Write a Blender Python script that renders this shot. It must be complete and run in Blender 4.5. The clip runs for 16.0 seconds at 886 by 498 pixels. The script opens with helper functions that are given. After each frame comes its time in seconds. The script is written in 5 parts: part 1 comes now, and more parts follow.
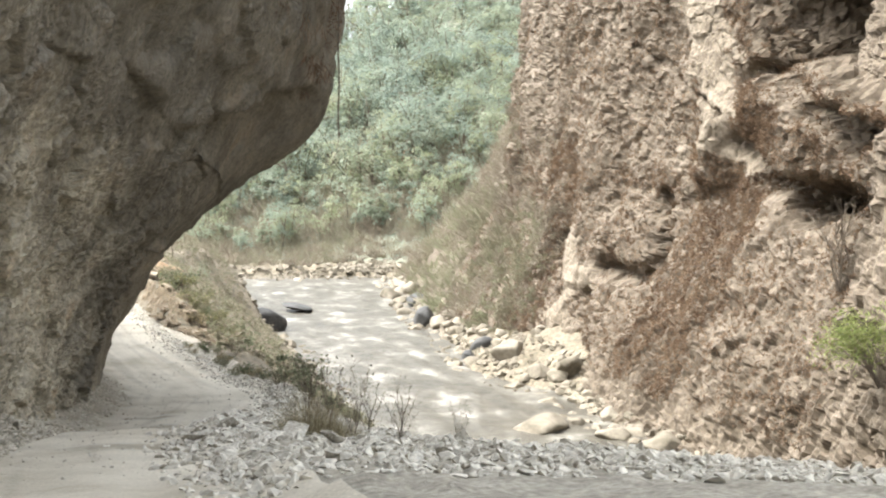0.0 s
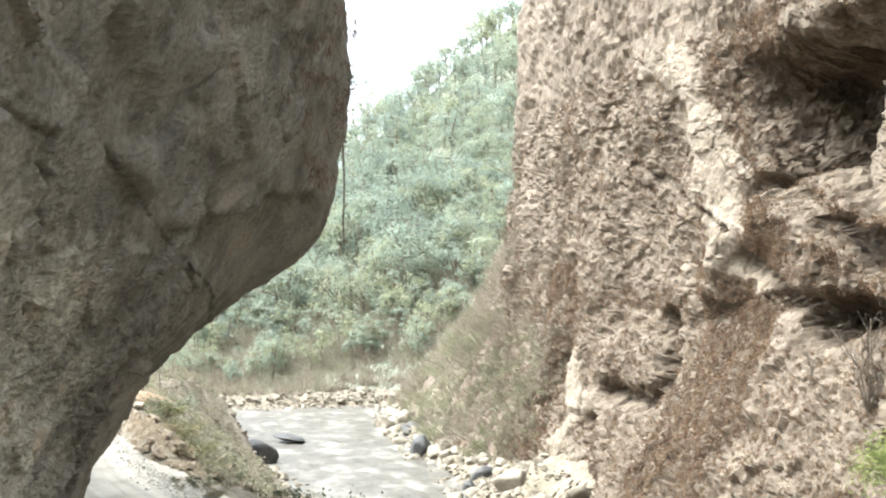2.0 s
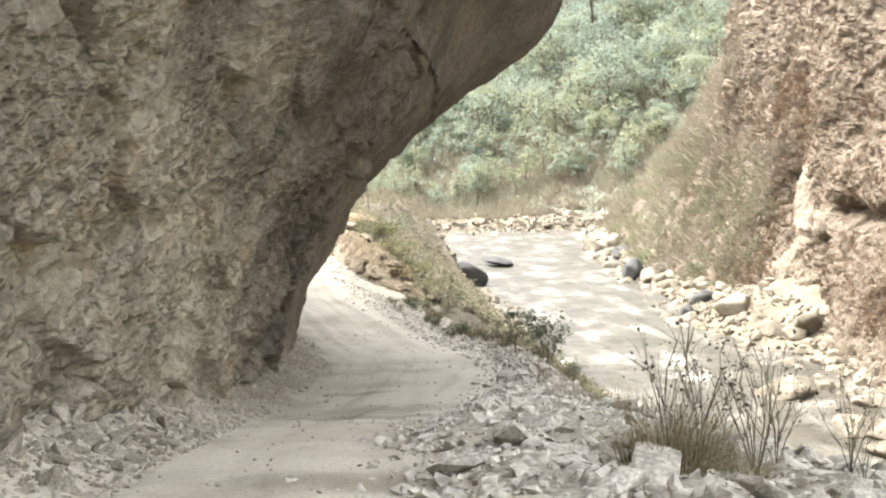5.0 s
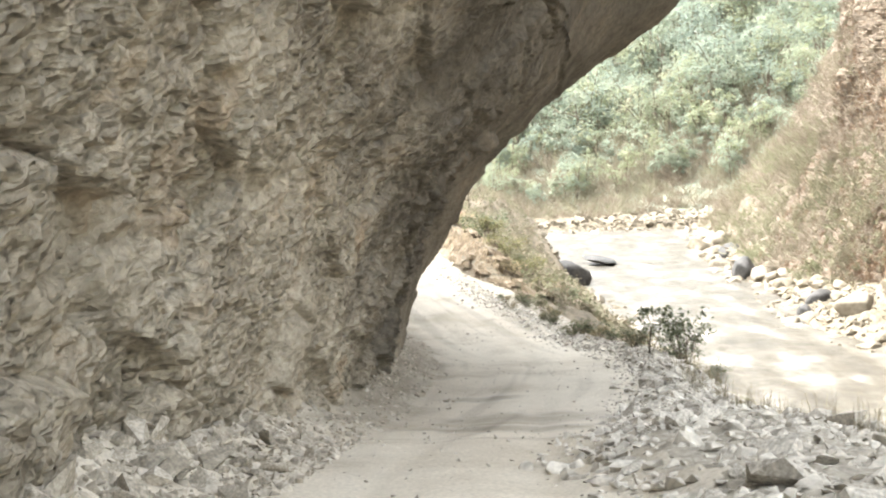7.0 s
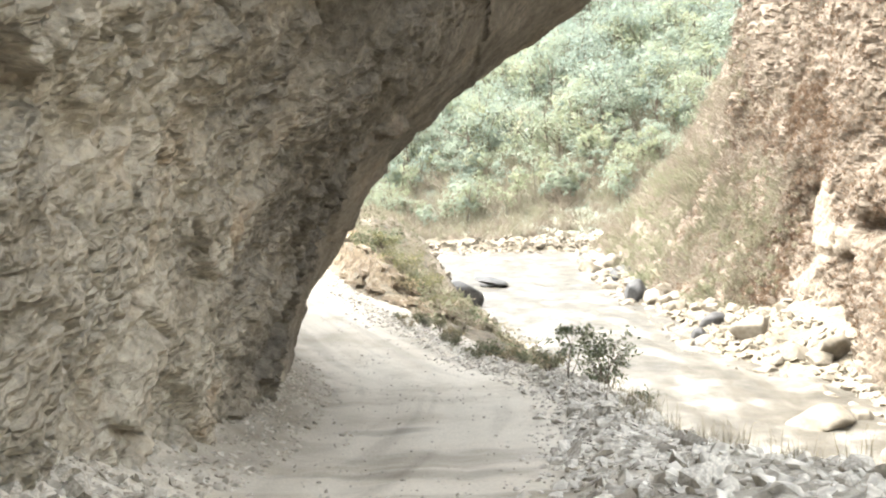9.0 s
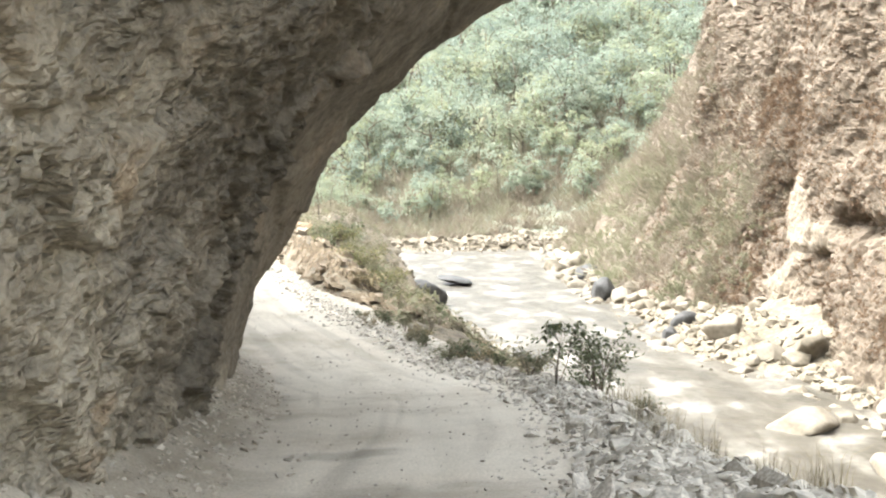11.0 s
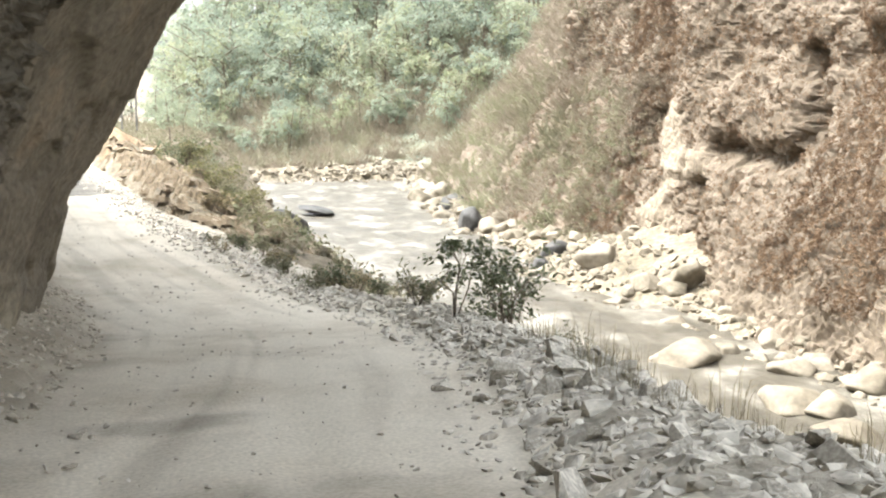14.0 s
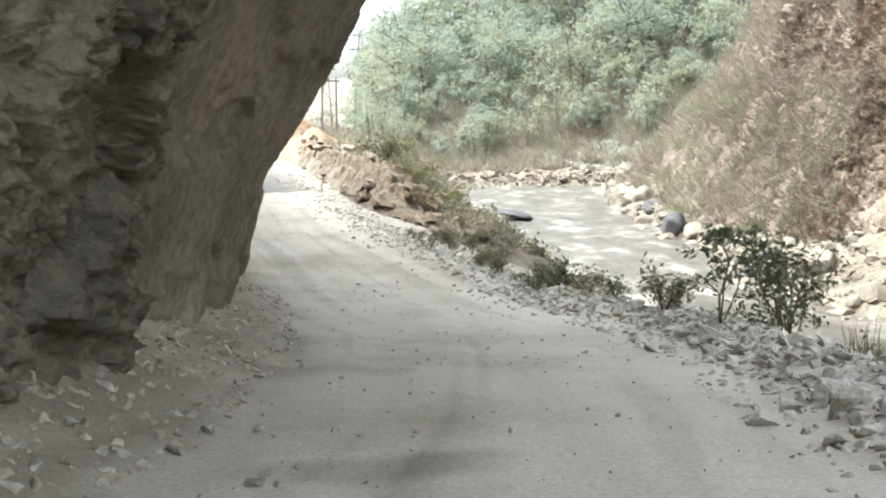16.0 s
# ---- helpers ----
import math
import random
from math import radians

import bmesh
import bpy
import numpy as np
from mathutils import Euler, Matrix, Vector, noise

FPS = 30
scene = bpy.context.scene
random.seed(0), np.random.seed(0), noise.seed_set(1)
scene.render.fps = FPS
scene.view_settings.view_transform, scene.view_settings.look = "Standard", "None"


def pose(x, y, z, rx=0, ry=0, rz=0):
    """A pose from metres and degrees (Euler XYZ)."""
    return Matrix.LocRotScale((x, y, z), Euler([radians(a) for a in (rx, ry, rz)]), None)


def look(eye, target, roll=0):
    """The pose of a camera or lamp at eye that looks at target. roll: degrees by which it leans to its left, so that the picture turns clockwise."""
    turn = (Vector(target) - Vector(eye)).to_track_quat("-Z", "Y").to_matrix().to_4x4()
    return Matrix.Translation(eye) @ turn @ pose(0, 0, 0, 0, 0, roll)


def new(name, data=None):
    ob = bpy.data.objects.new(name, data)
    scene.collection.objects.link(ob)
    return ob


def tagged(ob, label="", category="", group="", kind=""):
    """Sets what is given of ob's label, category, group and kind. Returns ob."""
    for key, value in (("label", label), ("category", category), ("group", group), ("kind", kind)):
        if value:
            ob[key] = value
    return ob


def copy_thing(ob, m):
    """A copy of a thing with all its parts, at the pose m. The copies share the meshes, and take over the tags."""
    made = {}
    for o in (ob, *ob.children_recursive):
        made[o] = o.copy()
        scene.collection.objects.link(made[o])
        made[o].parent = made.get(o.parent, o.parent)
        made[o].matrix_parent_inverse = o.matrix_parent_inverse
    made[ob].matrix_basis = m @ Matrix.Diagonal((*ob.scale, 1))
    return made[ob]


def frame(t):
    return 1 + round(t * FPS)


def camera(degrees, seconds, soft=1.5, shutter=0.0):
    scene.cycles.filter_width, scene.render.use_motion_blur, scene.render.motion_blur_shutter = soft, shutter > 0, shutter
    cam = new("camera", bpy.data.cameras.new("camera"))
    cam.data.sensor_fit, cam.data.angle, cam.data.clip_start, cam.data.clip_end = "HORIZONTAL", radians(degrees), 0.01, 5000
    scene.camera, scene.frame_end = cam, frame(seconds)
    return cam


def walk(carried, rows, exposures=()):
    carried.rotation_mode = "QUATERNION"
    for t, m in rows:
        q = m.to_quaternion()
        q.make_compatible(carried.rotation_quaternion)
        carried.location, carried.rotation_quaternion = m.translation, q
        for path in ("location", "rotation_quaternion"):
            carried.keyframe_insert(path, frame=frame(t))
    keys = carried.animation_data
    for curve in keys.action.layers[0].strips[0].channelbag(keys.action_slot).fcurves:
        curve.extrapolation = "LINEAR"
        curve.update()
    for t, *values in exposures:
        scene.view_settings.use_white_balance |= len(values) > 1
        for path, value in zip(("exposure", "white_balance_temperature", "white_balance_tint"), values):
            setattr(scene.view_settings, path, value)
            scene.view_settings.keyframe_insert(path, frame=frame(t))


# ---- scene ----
cam = camera(40.04, 16.0, soft=2.1)
PATH = [
    (0, (0.000, 0.000, 1.501), (2.666, 9.626, 1.011), 0.25),
    (0.5, (0.122, 0.974, 1.401), (2.668, 10.640, 1.097), 0.35),
    (1, (0.224, 1.902, 1.260), (3.083, 11.482, 1.471), 0.02),
    (1.5, (0.251, 3.296, 1.143), (3.230, 12.829, 1.644), -0.00),
    (2, (0.306, 4.581, 0.957), (3.056, 14.179, 1.519), -0.50),
    (2.5, (0.232, 5.792, 0.786), (2.903, 15.414, 1.306), -0.57),
    (3, (0.175, 6.930, 0.639), (2.700, 16.604, 0.792), -0.20),
    (3.5, (0.186, 8.004, 0.476), (2.468, 17.737, 0.210), -0.37),
    (4, (0.197, 8.963, 0.348), (2.103, 18.767, -0.144), -0.67),
    (4.5, (0.191, 9.981, 0.209), (1.744, 19.841, -0.398), -0.85),
    (5, (0.176, 11.106, 0.035), (1.306, 21.007, -0.801), -1.23),
    (5.2, (0.129, 11.566, -0.050), (1.047, 21.478, -1.004), -1.37),
    (7.3, (-0.382, 15.845, -0.744), (-0.028, 25.808, -1.530), -1.80),
    (7.5, (-0.379, 16.363, -0.814), (0.055, 26.323, -1.594), -1.96),
    (8, (-0.453, 17.572, -1.021), (0.289, 27.514, -1.794), -1.36),
    (8.5, (-0.441, 18.757, -1.226), (0.416, 28.693, -1.966), -0.56),
    (9, (-0.413, 19.676, -1.372), (0.865, 29.573, -2.014), -0.80),
    (9.2, (-0.367, 20.077, -1.413), (1.096, 29.952, -1.991), -0.57),
    (11.3, (0.106, 25.297, -2.192), (1.761, 35.138, -2.842), -0.61),
    (11.5, (0.152, 25.744, -2.271), (1.914, 35.570, -2.864), -0.59),
    (12, (0.333, 27.065, -2.505), (2.370, 36.836, -3.136), -0.79),
    (12.5, (0.544, 28.246, -2.774), (2.738, 37.958, -3.700), -1.21),
    (13, (0.677, 29.273, -3.000), (2.881, 38.960, -4.140), -0.93),
    (13.5, (0.804, 30.178, -3.150), (3.393, 39.742, -4.500), -0.21),
    (14, (0.932, 31.040, -3.235), (3.631, 40.594, -4.427), -0.01),
    (14.5, (0.941, 32.030, -3.417), (3.154, 41.754, -4.157), -0.66),
    (15, (0.930, 33.147, -3.617), (2.719, 42.963, -4.280), -0.80),
    (15.5, (0.906, 34.174, -3.817), (2.373, 44.018, -4.785), -0.24),
    (16, (0.965, 35.199, -4.013), (2.117, 45.068, -5.140), -0.44),
]
walk(cam, [(t, look(eye, target, roll)) for t, eye, target, roll in PATH],
     [(0, 2.77, 6500, 6), (0.6, 2.98, 6500, 5), (1.0, 2.78, 6500, 5), (1.5, 2.94, 6200, 4), (2.6, 3.02, 6200, 4), (3.5, 2.86, 6500, 6), (5.2, 3.12, 6700, 7), (8.5, 3.45, 6600, 7), (11.5, 3.17, 6500, 6), (13.4, 3.22, 6600, 6), (14.6, 2.87, 6500, 6), (16, 2.84, 6200, 6)])

# ---- light: hazy sun ahead and to the left, pale sky ----
SUN_ELEVATION, SUN_AZIMUTH = 60, -74
world = bpy.data.worlds.new("hazy_sky")
scene.world = world
world.use_nodes = True
sky = world.node_tree.nodes.new("ShaderNodeTexSky")
sky.sky_type, sky.sun_disc = "NISHITA", False
sky.sun_elevation, sky.sun_rotation = radians(SUN_ELEVATION), radians(SUN_AZIMUTH)
sky.altitude, sky.air_density, sky.dust_density, sky.ozone_density = 600, 0.9, 9.0, 1.0
background = world.node_tree.nodes["Background"]
background.inputs["Strength"].default_value = 0.15
haze = world.node_tree.nodes.new("ShaderNodeHueSaturation")  # thick haze takes the blue out of the sky
haze.inputs["Saturation"].default_value = 0.36
world.node_tree.links.new(sky.outputs[0], haze.inputs["Color"])
world.node_tree.links.new(haze.outputs[0], background.inputs["Color"])
sun = new("sun", bpy.data.lights.new("sun", "SUN"))
sun.data.energy, sun.data.angle, sun.data.color = 0.2, radians(3), (1.0, 0.975, 0.93)
sun.matrix_world = look(
    (100 * math.sin(radians(SUN_AZIMUTH)) * math.cos(radians(SUN_ELEVATION)),
     100 * math.cos(radians(SUN_AZIMUTH)) * math.cos(radians(SUN_ELEVATION)),
     100 * math.sin(radians(SUN_ELEVATION))), (0, 0, 0))


# ---- noise on arrays ----
def smooth(a, b, x):
    t = np.clip((np.asarray(x, float) - a) / (b - a), 0, 1)
    return t * t * (3 - 2 * t)


def table(seed):
    rng = np.random.default_rng(seed)
    g = rng.normal(size=(256, 3))
    return rng.permutation(256), g / np.linalg.norm(g, axis=1, keepdims=True)


def perlin(p, seed=0):
    perm, grad = table(seed)
    i = np.floor(p).astype(np.int64)
    f = p - i
    w = f * f * f * (f * (f * 6 - 15) + 10)
    out = np.zeros(len(p))
    for dx in (0, 1):
        for dy in (0, 1):
            for dz in (0, 1):
                h = perm[(perm[(perm[(i[:, 0] + dx) & 255] + i[:, 1] + dy) & 255] + i[:, 2] + dz) & 255]
                d = (grad[h] * (f - (dx, dy, dz))).sum(1)
                out += d * np.abs(1 - dx - w[:, 0]) * np.abs(1 - dy - w[:, 1]) * np.abs(1 - dz - w[:, 2])
    return out


def fbm(p, octaves=4, seed=0, ridged=False):
    out, amp = np.zeros(len(p)), 1.0
    for k in range(octaves):
        n = perlin(p * 2.03**k, seed + k)
        out += amp * ((0.5 - np.abs(n) * 1.6) if ridged else n)
        amp *= 0.5
    return out


def facets(p, seed=0, tilt=0.8, rim=0.07):
    """Broken rock: every cell is a tilted plane at a height of its own. Returns the height and the distance to the joint."""
    rng = np.random.default_rng(seed)
    perm = rng.permutation(1024)
    off, high, lean = rng.random((1024, 3)), rng.uniform(-0.5, 0.5, 1024), rng.normal(size=(1024, 3)) * tilt * 0.5
    i = np.floor(p).astype(np.int64)
    best, second, value = np.full(len(p), 9.0), np.full(len(p), 9.0), np.zeros(len(p))
    for dx in (-1, 0, 1):
        for dy in (-1, 0, 1):
            for dz in (-1, 0, 1):
                c = i + (dx, dy, dz)
                h = perm[(perm[(perm[c[:, 0] & 1023] + c[:, 1]) & 1023] + c[:, 2]) & 1023]
                r = p - c - off[h]
                d = np.sqrt((r * r).sum(1))
                near = d < best
                second = np.where(near, best, np.minimum(second, d))
                value = np.where(near, high[h] + (r * lean[h]).sum(1), value)
                best = np.where(near, d, best)
    edge = second - best
    return value * smooth(0.0, rim, edge), edge


# ---- meshes ----
def make_mesh(name, verts, faces, material, shade=False, second=None, chosen=None, layer=None):
    verts, faces = np.asarray(verts, np.float32), np.asarray(faces, np.int32)
    k = faces.shape[1]
    me = bpy.data.meshes.new(name)
    me.vertices.add(len(verts))
    me.vertices.foreach_set("co", verts.ravel())
    me.loops.add(faces.size)
    me.loops.foreach_set("vertex_index", faces.ravel())
    me.polygons.add(len(faces))
    me.polygons.foreach_set("loop_start", np.arange(0, faces.size, k, dtype=np.int32))
    me.polygons.foreach_set("use_smooth", np.full(len(faces), shade))
    me.materials.append(material)
    for extra in second or ():
        me.materials.append(extra)
    if second:
        me.polygons.foreach_set("material_index", chosen.astype(np.int32))
    if layer is not None:
        me.attributes.new("cover", "FLOAT", "POINT").data.foreach_set("value", np.asarray(layer, np.float32))
    me.update(calc_edges=True)
    return me


def grid_faces(nu, nv):
    a = (np.arange(nu - 1)[:, None] * nv + np.arange(nv - 1)).ravel()
    return np.stack([a, a + nv, a + nv + 1, a + 1], 1)


def part(name, mesh, parent, label=""):
    ob = new(name, mesh)
    ob.parent = parent
    return tagged(ob, label)


def tube(points, radii, sides=6):
    """Verts and quads of a tapering tube along points."""
    points = np.asarray(points, float)
    way = np.gradient(points, axis=0)
    way /= np.linalg.norm(way, axis=1, keepdims=True) + 1e-9
    ref = np.where(np.abs(way[:, 2:3]) > 0.9, [[1.0, 0, 0]], [[0, 0, 1.0]])
    u = np.cross(way, ref)
    u /= np.linalg.norm(u, axis=1, keepdims=True) + 1e-9
    v = np.cross(way, u)
    a = np.linspace(0, 2 * np.pi, sides, endpoint=False)
    ring = np.cos(a)[None, :, None] * u[:, None] + np.sin(a)[None, :, None] * v[:, None]
    verts = (points[:, None] + ring * np.asarray(radii, float)[:, None, None]).reshape(-1, 3)
    faces = []
    for i in range(len(points) - 1):
        for j in range(sides):
            k = (j + 1) % sides
            faces.append((i * sides + j, i * sides + k, (i + 1) * sides + k, (i + 1) * sides + j))
    return verts, np.array(faces)


def join(pieces):
    verts, faces, n = [], [], 0
    for v, f in pieces:
        verts.append(v)
        faces.append(np.asarray(f) + n)
        n += len(v)
    return np.concatenate(verts), np.concatenate(faces)


def leaf_cards(places, size, rng, up=0.35, narrow=0.5, outward=None):
    """Bent leaf-shaped quads at places, facing all ways but rather upwards, or rather outwards."""
    n = len(places)
    normal = rng.normal(size=(n, 3))
    if outward is None:
        normal[:, 2] = np.abs(normal[:, 2]) + up
    else:
        normal = normal * 0.24 + outward
    normal /= np.linalg.norm(normal, axis=1, keepdims=True)
    side = np.cross(normal, rng.normal(size=(n, 3)))
    side /= np.linalg.norm(side, axis=1, keepdims=True) + 1e-9
    along = np.cross(normal, side)
    s = (np.asarray(size) * rng.uniform(0.6, 1.3, n))[:, None]
    v = np.stack([places - along * s, places + side * s * narrow + normal * s * 0.15,
                  places + along * s, places - side * s * narrow + normal * s * 0.15], 1).reshape(-1, 3)
    return v, np.arange(4 * n).reshape(n, 4)


# ---- materials ----
def ramp_of(nt, stops):
    ramp = nt.nodes.new("ShaderNodeValToRGB")
    while len(ramp.color_ramp.elements) < len(stops):
        ramp.color_ramp.elements.new(0.5)
    for e, (at, colour) in zip(ramp.color_ramp.elements, stops):
        e.position, e.color = at, (*colour, 1)
    return ramp


def surface(name, stops, scale=0.5, rough=0.85, grain=8.0, grain_mix=0.35, bump=0.3, bump_scale=12.0, stretch=(1, 1, 1),
            by_object=0.0, by_island=0.0, translucent=0.0, spec=0.3, bump_distance=0.05, detail=8, cover=None):
    """A mottled material: large patches of the stops, a finer grain over them, and fine relief."""
    m = bpy.data.materials.new(name)
    m.use_nodes = True
    nt = m.node_tree
    link, node = nt.links.new, nt.nodes.new
    shader = nt.nodes["Principled BSDF"]
    where, mapping = node("ShaderNodeTexCoord"), node("ShaderNodeMapping")
    mapping.inputs["Scale"].default_value = stretch
    link(where.outputs["Object"], mapping.inputs[0])
    patch, fine = node("ShaderNodeTexNoise"), node("ShaderNodeTexNoise")
    patch.inputs["Scale"].default_value, patch.inputs["Detail"].default_value = scale, detail
    patch.inputs["Roughness"].default_value = 0.62
    fine.inputs["Scale"].default_value, fine.inputs["Detail"].default_value = grain, 6
    link(mapping.outputs[0], patch.inputs["Vector"])
    link(mapping.outputs[0], fine.inputs["Vector"])
    ramp = ramp_of(nt, stops)
    factor = patch.outputs["Fac"]
    for amount, kind, socket in ((by_object, "ShaderNodeObjectInfo", "Random"), (by_island, "ShaderNodeNewGeometry", "Random Per Island")):
        if amount:
            info, shift = node(kind), node("ShaderNodeMath")
            shift.operation = "MULTIPLY_ADD"
            shift.inputs[1].default_value = amount
            link(info.outputs[socket], shift.inputs[0])
            link(factor, shift.inputs[2])
            less = node("ShaderNodeMath")
            less.operation = "SUBTRACT"
            less.inputs[1].default_value = amount / 2
            link(shift.outputs[0], less.inputs[0])
            factor = less.outputs[0]
    link(factor, ramp.inputs[0])
    colour = ramp.outputs[0]
    if cover:
        layer, second, blend = node("ShaderNodeAttribute"), ramp_of(nt, cover), node("ShaderNodeMix")
        layer.attribute_name, blend.data_type = "cover", "RGBA"
        link(factor, second.inputs[0])
        link(layer.outputs["Fac"], blend.inputs["Factor"])
        link(colour, blend.inputs["A"])
        link(second.outputs[0], blend.inputs["B"])
        colour = blend.outputs["Result"]
    span = node("ShaderNodeMapRange")
    span.inputs["From Min"].default_value, span.inputs["From Max"].default_value = 0.3, 0.7
    span.inputs["To Min"].default_value, span.inputs["To Max"].default_value = 1 - grain_mix, 1 + grain_mix
    link(fine.outputs["Fac"], span.inputs["Value"])
    times = node("ShaderNodeVectorMath")
    times.operation = "MULTIPLY"
    link(colour, times.inputs[0])
    link(span.outputs[0], times.inputs[1])
    link(times.outputs[0], shader.inputs["Base Color"])
    shader.inputs["Roughness"].default_value = rough
    shader.inputs["Specular IOR Level"].default_value = spec
    if bump:
        relief, raised = node("ShaderNodeTexNoise"), node("ShaderNodeBump")
        relief.inputs["Scale"].default_value, relief.inputs["Detail"].default_value = bump_scale, 8
        relief.inputs["Roughness"].default_value = 0.65
        link(mapping.outputs[0], relief.inputs["Vector"])
        link(relief.outputs["Fac"], raised.inputs["Height"])
        raised.inputs["Strength"].default_value, raised.inputs["Distance"].default_value = bump, bump_distance
        link(raised.outputs[0], shader.inputs["Normal"])
    if translucent:
        glow, mix = node("ShaderNodeBsdfTranslucent"), node("ShaderNodeMixShader")
        link(times.outputs[0], glow.inputs["Color"])
        mix.inputs[0].default_value = translucent
        link(shader.outputs[0], mix.inputs[1])
        link(glow.outputs[0], mix.inputs[2])
        link(mix.outputs[0], nt.nodes["Material Output"].inputs["Surface"])
    return m


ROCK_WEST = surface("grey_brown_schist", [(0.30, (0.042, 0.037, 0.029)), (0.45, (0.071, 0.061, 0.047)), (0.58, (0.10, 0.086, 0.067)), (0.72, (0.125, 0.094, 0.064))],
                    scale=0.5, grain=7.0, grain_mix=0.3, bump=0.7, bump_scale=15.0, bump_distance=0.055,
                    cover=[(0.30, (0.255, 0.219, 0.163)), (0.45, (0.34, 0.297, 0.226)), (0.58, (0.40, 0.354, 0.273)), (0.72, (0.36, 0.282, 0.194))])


def honeycomb(m, turn, stretch, depth):
    """Add weathered cups with sharp rims between them to a rock, as far as its mesh's layer "pitted" goes."""
    nt = m.node_tree
    link, node = nt.links.new, nt.nodes.new
    fine = next(n for n in nt.nodes if n.bl_idname == "ShaderNodeBump")
    where, turned, scaled = node("ShaderNodeTexCoord"), node("ShaderNodeMapping"), node("ShaderNodeMapping")
    turned.inputs["Rotation"].default_value = (radians(turn), 0, 0)
    scaled.inputs["Scale"].default_value = stretch
    link(where.outputs["Object"], turned.inputs[0])
    link(turned.outputs[0], scaled.inputs[0])
    stir, bent = node("ShaderNodeTexNoise"), node("ShaderNodeVectorMath")
    stir.inputs["Scale"].default_value, stir.inputs["Detail"].default_value = 0.9, 3
    link(scaled.outputs[0], stir.inputs["Vector"])
    bent.operation = "MULTIPLY_ADD"
    bent.inputs[1].default_value = (1.3, 1.3, 1.3)
    link(stir.outputs["Color"], bent.inputs[0])
    link(scaled.outputs[0], bent.inputs[2])
    height = None
    for scale, weight in ((1.0, 1.0), (2.3, 0.45)):
        cup, weigh = node("ShaderNodeTexVoronoi"), node("ShaderNodeMath")
        cup.inputs["Scale"].default_value = scale
        link(bent.outputs[0], cup.inputs["Vector"])
        weigh.operation = "MULTIPLY_ADD"
        weigh.inputs[1].default_value = weight
        weigh.inputs[2].default_value = 0
        link(cup.outputs["Distance"], weigh.inputs[0])
        if height:
            link(height, weigh.inputs[2])
        height = weigh.outputs[0]
    layer, amount, raised = node("ShaderNodeAttribute"), node("ShaderNodeMath"), node("ShaderNodeBump")
    layer.attribute_name, amount.operation = "pitted", "MULTIPLY"
    link(layer.outputs["Fac"], amount.inputs[0])
    link(height, amount.inputs[1])
    link(amount.outputs[0], raised.inputs["Height"])
    raised.inputs["Strength"].default_value, raised.inputs["Distance"].default_value = 1.0, depth
    link(fine.outputs[0], raised.inputs["Normal"])
    link(raised.outputs[0], nt.nodes["Principled BSDF"].inputs["Normal"])


honeycomb(ROCK_WEST, -27, (3.2, 3.0, 6.2), 0.16)
ROCK_EAST = surface("weathered_cliff", [(0.28, (0.07, 0.055, 0.04)), (0.42, (0.105, 0.083, 0.06)), (0.55, (0.13, 0.104, 0.078)), (0.68, (0.165, 0.135, 0.104)), (0.8, (0.11, 0.086, 0.064))],
                    scale=0.3, grain=2.6, grain_mix=0.3, bump=0.4, bump_scale=3.5, bump_distance=0.2,
                    cover=[(0.3, (0.145, 0.118, 0.087)), (0.5, (0.195, 0.163, 0.124)), (0.7, (0.25, 0.213, 0.166))])
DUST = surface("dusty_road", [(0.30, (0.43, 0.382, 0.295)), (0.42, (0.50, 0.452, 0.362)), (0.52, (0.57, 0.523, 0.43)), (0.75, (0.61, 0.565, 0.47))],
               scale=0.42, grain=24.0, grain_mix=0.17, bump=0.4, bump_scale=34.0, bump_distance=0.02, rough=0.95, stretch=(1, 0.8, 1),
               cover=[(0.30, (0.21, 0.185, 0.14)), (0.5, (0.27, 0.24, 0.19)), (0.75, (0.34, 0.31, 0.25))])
GRAVEL = surface("grey_gravel", [(0.3, (0.26, 0.232, 0.185)), (0.5, (0.35, 0.32, 0.262)), (0.7, (0.43, 0.397, 0.333))], scale=1.6, grain=9.0, grain_mix=0.35, bump=0.9, bump_scale=10.0, bump_distance=0.06)
DARK_GRAVEL = surface("dark_gravel", [(0.3, (0.13, 0.12, 0.10)), (0.6, (0.20, 0.185, 0.16))], scale=0.6, grain=5.0, bump=0.6, bump_scale=6.0, bump_distance=0.05)
EARTH = surface("stony_bank", [(0.3, (0.10, 0.085, 0.058)), (0.48, (0.15, 0.127, 0.092)), (0.62, (0.195, 0.168, 0.126)), (0.75, (0.13, 0.122, 0.08))],
                scale=0.25, grain=2.0, grain_mix=0.4, bump=0.8, bump_scale=3.0, bump_distance=0.2)
ORANGE = surface("orange_earth", [(0.3, (0.16, 0.102, 0.06)), (0.5, (0.22, 0.15, 0.092)), (0.7, (0.265, 0.2, 0.135))], scale=0.5, grain=3, bump=0.6, bump_scale=4, bump_distance=0.1)
STONE = surface("grey_broken_stone", [(0.3, (0.34, 0.312, 0.26)), (0.5, (0.45, 0.418, 0.355)), (0.7, (0.54, 0.507, 0.435))], scale=2.0, by_object=0.4, by_island=0.35, bump=0.4, bump_scale=20, bump_distance=0.02)
BOULDER = surface("pale_river_boulder", [(0.3, (0.09, 0.077, 0.056)), (0.5, (0.142, 0.124, 0.094)), (0.7, (0.205, 0.181, 0.142))], scale=0.8, by_object=0.3, by_island=0.3, grain=5, grain_mix=0.2, bump=0.4, bump_scale=6, bump_distance=0.05)
